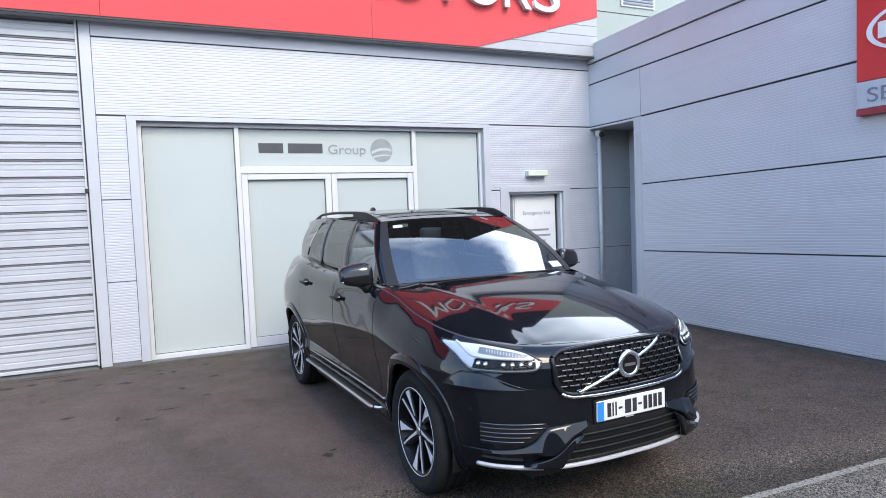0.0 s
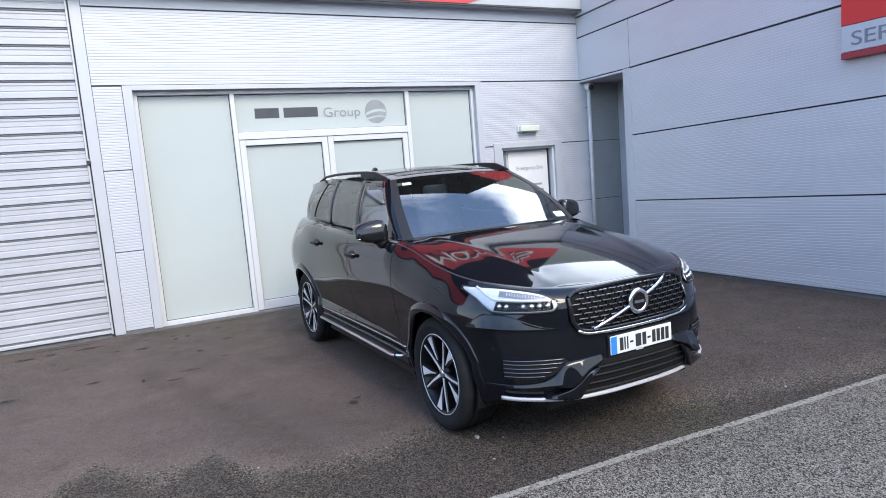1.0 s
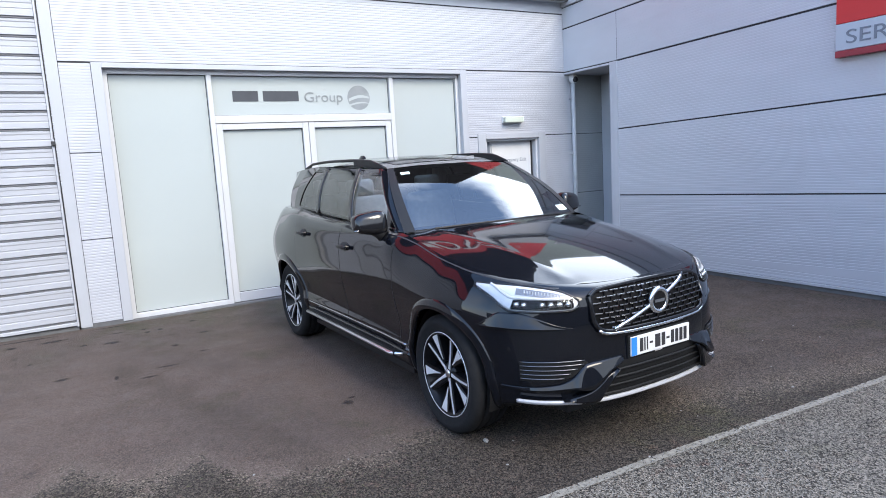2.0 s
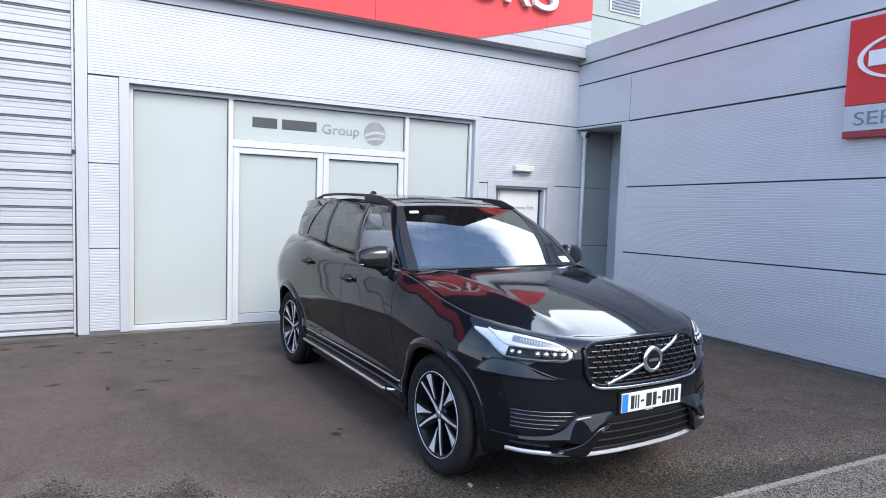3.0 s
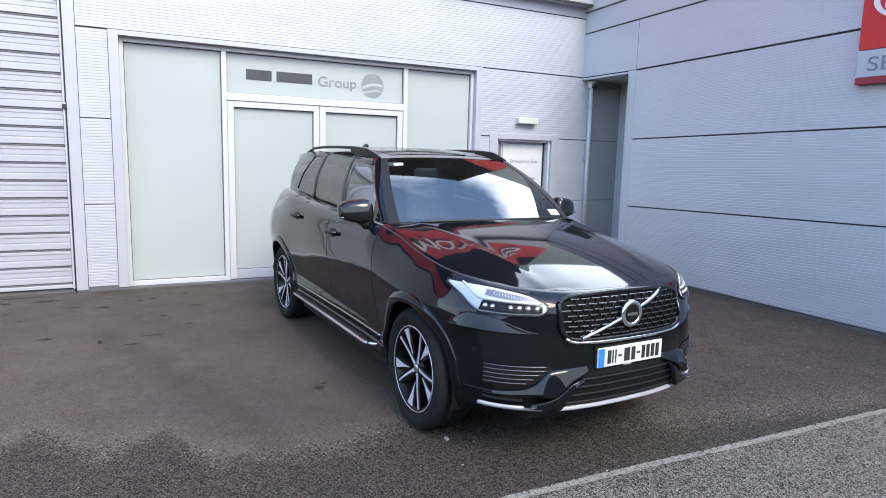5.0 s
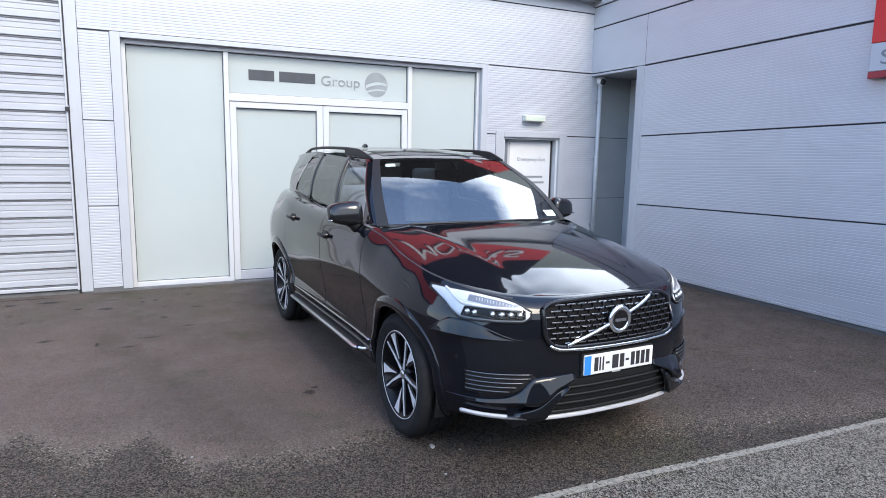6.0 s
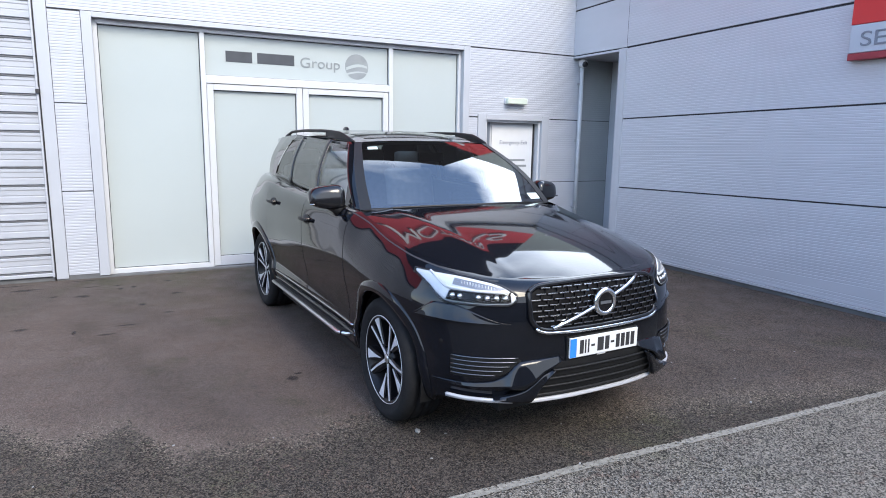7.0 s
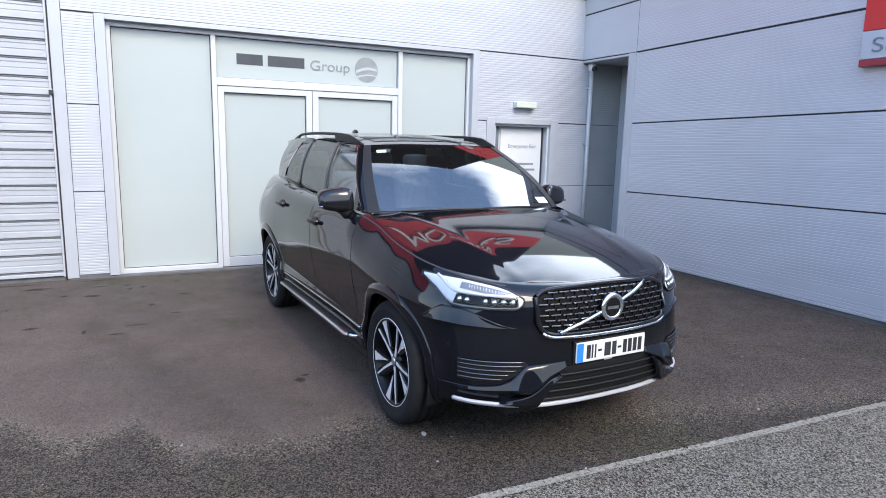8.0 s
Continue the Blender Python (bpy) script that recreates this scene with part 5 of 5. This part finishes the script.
# ---- mirrors ----
for side in (-1, 1):
    bm = bmesh.new()
    bmesh.ops.create_uvsphere(bm, u_segments=28, v_segments=18, radius=1)
    for v in bm.verts:
        x, y, z = v.co
        v.co = Vector((math.copysign(abs(x) ** 0.65, x), math.copysign(abs(y) ** 0.58, y), math.copysign(abs(z) ** 0.6, z)))
        taper = 1 - 0.18 * v.co.y
        v.co = Vector((-0.87 + 0.075 * v.co.x - 0.03 * v.co.y + 0.015 * v.co.z * -1, side * (0.956 + 0.118 * v.co.y), 1.292 + 0.082 * v.co.z * taper))
    bmesh.ops.recalc_face_normals(bm, faces=bm.faces)
    shell = part("door_mirror", bm, GLOSS, car, "gloss black door mirror", True)
    part("mirror_foot", tube([(-0.82, side * 0.87, 1.19), (-0.84, side * 0.90, 1.22), (-0.86, side * 0.94, 1.25)], [0.05, 0.04, 0.045], 10), SATIN, shell, "", True)
    part("mirror_band", tube([(-0.81 - 0.02 * k / 8 * 2, side * lerp(0.885, 1.082, k / 8), 1.246) for k in range(9)], 0.006, 6), DARK_CHROME, shell, "", True)
    part("mirror_triangle", patch(lambda u, v, o: A1(lerp(0.05, 0.32 * (1 - u) + 0.05, v)).lerp(B0(lerp(0.05, 0.32 * (1 - u) + 0.05, v)), 0.2 * u) * 1.0 if side > 0 else Vector((1, -1, 1)) * A1(lerp(0.05, 0.32 * (1 - u) + 0.05, v)).lerp(B0(lerp(0.05, 0.32 * (1 - u) + 0.05, v)), 0.2 * u), 4, 4), GLOSS, car)


# ---- wheels ----
def lathe(profile, sides=64):
    """A ring about the y axis from (radius, across) points."""
    bm = bmesh.new()
    rings = [[bm.verts.new((r * math.cos(a), w, r * math.sin(a))) for r, w in profile] for a in (2 * math.pi * k / sides for k in range(sides))]
    for k in range(sides):
        a, b = rings[k], rings[(k + 1) % sides]
        for j in range(len(profile) - 1):
            bm.faces.new((a[j], b[j], b[j + 1], a[j + 1]))
    bmesh.ops.recalc_face_normals(bm, faces=bm.faces)
    return bm


def blade(r0, r1, a0, a1, w0, w1, y0, y1, thick, bm):
    """A flat arm from the radius r0 at angle a0 to r1 at a1, with its widths and outer heights."""
    def pt(r, a, side, y):
        return Vector((r * math.cos(a) - side * math.sin(a), y, r * math.sin(a) + side * math.cos(a)))
    v = [bm.verts.new(pt(r, a, sd * w / 2, y - t)) for r, a, w, y in ((r0, a0, w0, y0), (r1, a1, w1, y1)) for sd in (-1, 1) for t in (0, thick)]
    for f in ((0, 2, 6, 4), (1, 5, 7, 3), (0, 4, 5, 1), (2, 3, 7, 6), (4, 6, 7, 5), (0, 1, 3, 2)):
        bm.faces.new([v[i] for i in f])


def ribbon(stations, thick, bm):
    """A flat tapering arm through (radius, angle, width, outer height) stations."""
    rows = []
    for r, a, w, y in stations:
        rows.append([bm.verts.new((r * math.cos(a) - sd * w / 2 * math.sin(a), y - t, r * math.sin(a) + sd * w / 2 * math.cos(a))) for sd in (-1, 1) for t in (0, thick)])
    for p, q in zip(rows, rows[1:]):
        for i, j in ((0, 2), (2, 3), (3, 1), (1, 0)):
            bm.faces.new((p[i], p[j], q[j], q[i]))
    for p in (rows[0], rows[-1]):
        bm.faces.new((p[0], p[1], p[3], p[2]))


TYRE = [(0.266, -0.118), (0.30, -0.137), (0.335, -0.138), (0.362, -0.125), (0.374, -0.108), (0.378, -0.09), (0.378, -0.066), (0.370, -0.063), (0.370, -0.055), (0.378, -0.052), (0.378, -0.008), (0.370, -0.005), (0.370, 0.005), (0.378, 0.008),
        (0.378, 0.052), (0.370, 0.055), (0.370, 0.063), (0.378, 0.066), (0.378, 0.09), (0.374, 0.108), (0.362, 0.125), (0.335, 0.138), (0.318, 0.1395), (0.315, 0.137), (0.302, 0.137), (0.266, 0.118)]


def wheel_unit(m, spin):
    hub = new("wheel")
    hub.parent = car
    hub.matrix_local = m @ Matrix.Rotation(spin, 4, "Y")
    part("tyre", lathe(TYRE), RUBBER, hub, "black tyre", True)
    part("rim", lathe([(0.270, 0.119), (0.264, 0.123), (0.256, 0.121), (0.252, 0.112), (0.236, 0.09), (0.232, -0.11), (0.2, -0.112)]), ALLOY_BLACK, hub, "black alloy barrel", True)
    part("rim_edge", lathe([(0.2705, 0.1195), (0.2695, 0.1235), (0.2665, 0.1245), (0.2655, 0.122)]), ALLOY, hub, "machined rim edge", True)
    part("brake_disc", lathe([(0.06, 0.0), (0.17, 0.0), (0.17, -0.03)], 40), DISC_STEEL, hub, "", True)
    part("hub_plate", lathe([(0.001, 0.098), (0.03, 0.098), (0.036, 0.092), (0.06, 0.088), (0.07, 0.07), (0.07, -0.02)], 32), ALLOY_BLACK, hub, "", True)
    part("hub_cap", lathe([(0.001, 0.104), (0.022, 0.103), (0.028, 0.097)], 24), SATIN_CHROME, hub, "", True)
    for k in range(5):
        a = 2 * math.pi * k / 5
        bm = bmesh.new()
        blade(0.045, 0.264, a, a, 0.045, 0.050, 0.09, 0.112, 0.05, bm)
        blade(0.08, 0.264, a + 0.30, a + 0.47, 0.030, 0.095, 0.09, 0.112, 0.05, bm)
        bmesh.ops.recalc_face_normals(bm, faces=bm.faces)
        arm = part("spoke", bm, ALLOY_BLACK, hub)
        bm = bmesh.new()
        ribbon([(0.028, a, 0.024, 0.0955), (0.075, a + 0.03, 0.017, 0.099), (0.15, a + 0.02, 0.013, 0.1065), (0.265, a - 0.02, 0.012, 0.1165)], 0.004, bm)
        ribbon([(0.095, a + 0.36, 0.004, 0.1), (0.16, a + 0.41, 0.018, 0.107), (0.225, a + 0.44, 0.048, 0.1135), (0.266, a + 0.45, 0.074, 0.1175)], 0.004, bm)
        bmesh.ops.recalc_face_normals(bm, faces=bm.faces)
        part("spoke_face", bm, ALLOY, arm, "machined silver face")
    return hub


for wx, spin in zip(WHEEL_X, (0.59, 1.0)):
    for side in (-1, 1):
        wheel_unit(Matrix.Translation((wx, side * 0.787, WHEEL_Z)) @ Matrix.Rotation(0 if side > 0 else math.pi, 4, "Z"), spin)

# ---- cabin ----
part("cabin_floor", box(-3.5, -0.3, -0.55, 0.55, 0.325, 0.5), CABIN, car)
part("dashboard", patch(lambda u, v, o: Vector((lerp(-0.42, -1.02, v), lerp(-0.76, 0.76, u), 1.06 + 0.04 * math.sin(v * 2.6) - 0.12 * v * v)), 16, 8, None), CABIN, car, "dark dashboard", True)
part("bulkhead", box(-1.04, -0.98, -0.78, 0.78, 0.5, 0.96), CABIN, car)
for x in (-1.85, -2.75):
    for y in (-0.37, 0.37):
        seat = part("seat", box(x - 0.25, x + 0.28, y - 0.25, y + 0.25, 0.55, 0.75, 0.06), LEATHER, car, "pale leather seat", True)
        bm = box(-0.06, 0.06, -0.25, 0.25, 0, 0.74, 0.05)
        bmesh.ops.transform(bm, matrix=Matrix.Translation((x - 0.27, y, 0.7)) @ pose(0, 0, 0, 0, -14, 0), verts=bm.verts)
        part("backrest", bm, LEATHER, seat, "", True)
        bm = box(-0.045, 0.045, -0.14, 0.14, 0, 0.17, 0.04)
        bmesh.ops.transform(bm, matrix=Matrix.Translation((x - 0.44, y, 1.41)) @ pose(0, 0, 0, 0, -10, 0), verts=bm.verts)
        part("headrest", bm, LEATHER, seat, "", True)
bm = bmesh.new()
wc = Matrix.Translation((-1.16, -0.37, 1.0)) @ pose(0, 0, 0, 0, 65, 0)
tube([wc @ Vector((0.18 * math.cos(a), 0.18 * math.sin(a), 0)) for a in np.linspace(0, 2 * math.pi, 33)], 0.016, 8, bm, False)
tube([wc @ Vector((0, -0.17, 0)), wc @ Vector((0, 0.17, 0))], 0.02, 6, bm)
tube([wc @ Vector((0, 0, 0)), wc @ Vector((0.17, 0, 0))], 0.02, 6, bm)
part("steering_wheel", bm, CABIN, car, "dark steering wheel", True)
bm = box(-0.015, 0.015, -0.11, 0.11, -0.035, 0.035, 0.01)
bmesh.ops.transform(bm, matrix=Matrix.Translation((-1.13, 0, 1.56)), verts=bm.verts)
part("rear_view_mirror", bm, CABIN, car)
part("roof_lining", opened(patch(lambda u, v, o: roof_point(lerp(0.04, 0.97, u), lerp(0.03, 0.97, v), -0.03), 32, 20)), LINING, car, "pale cloth headlining")
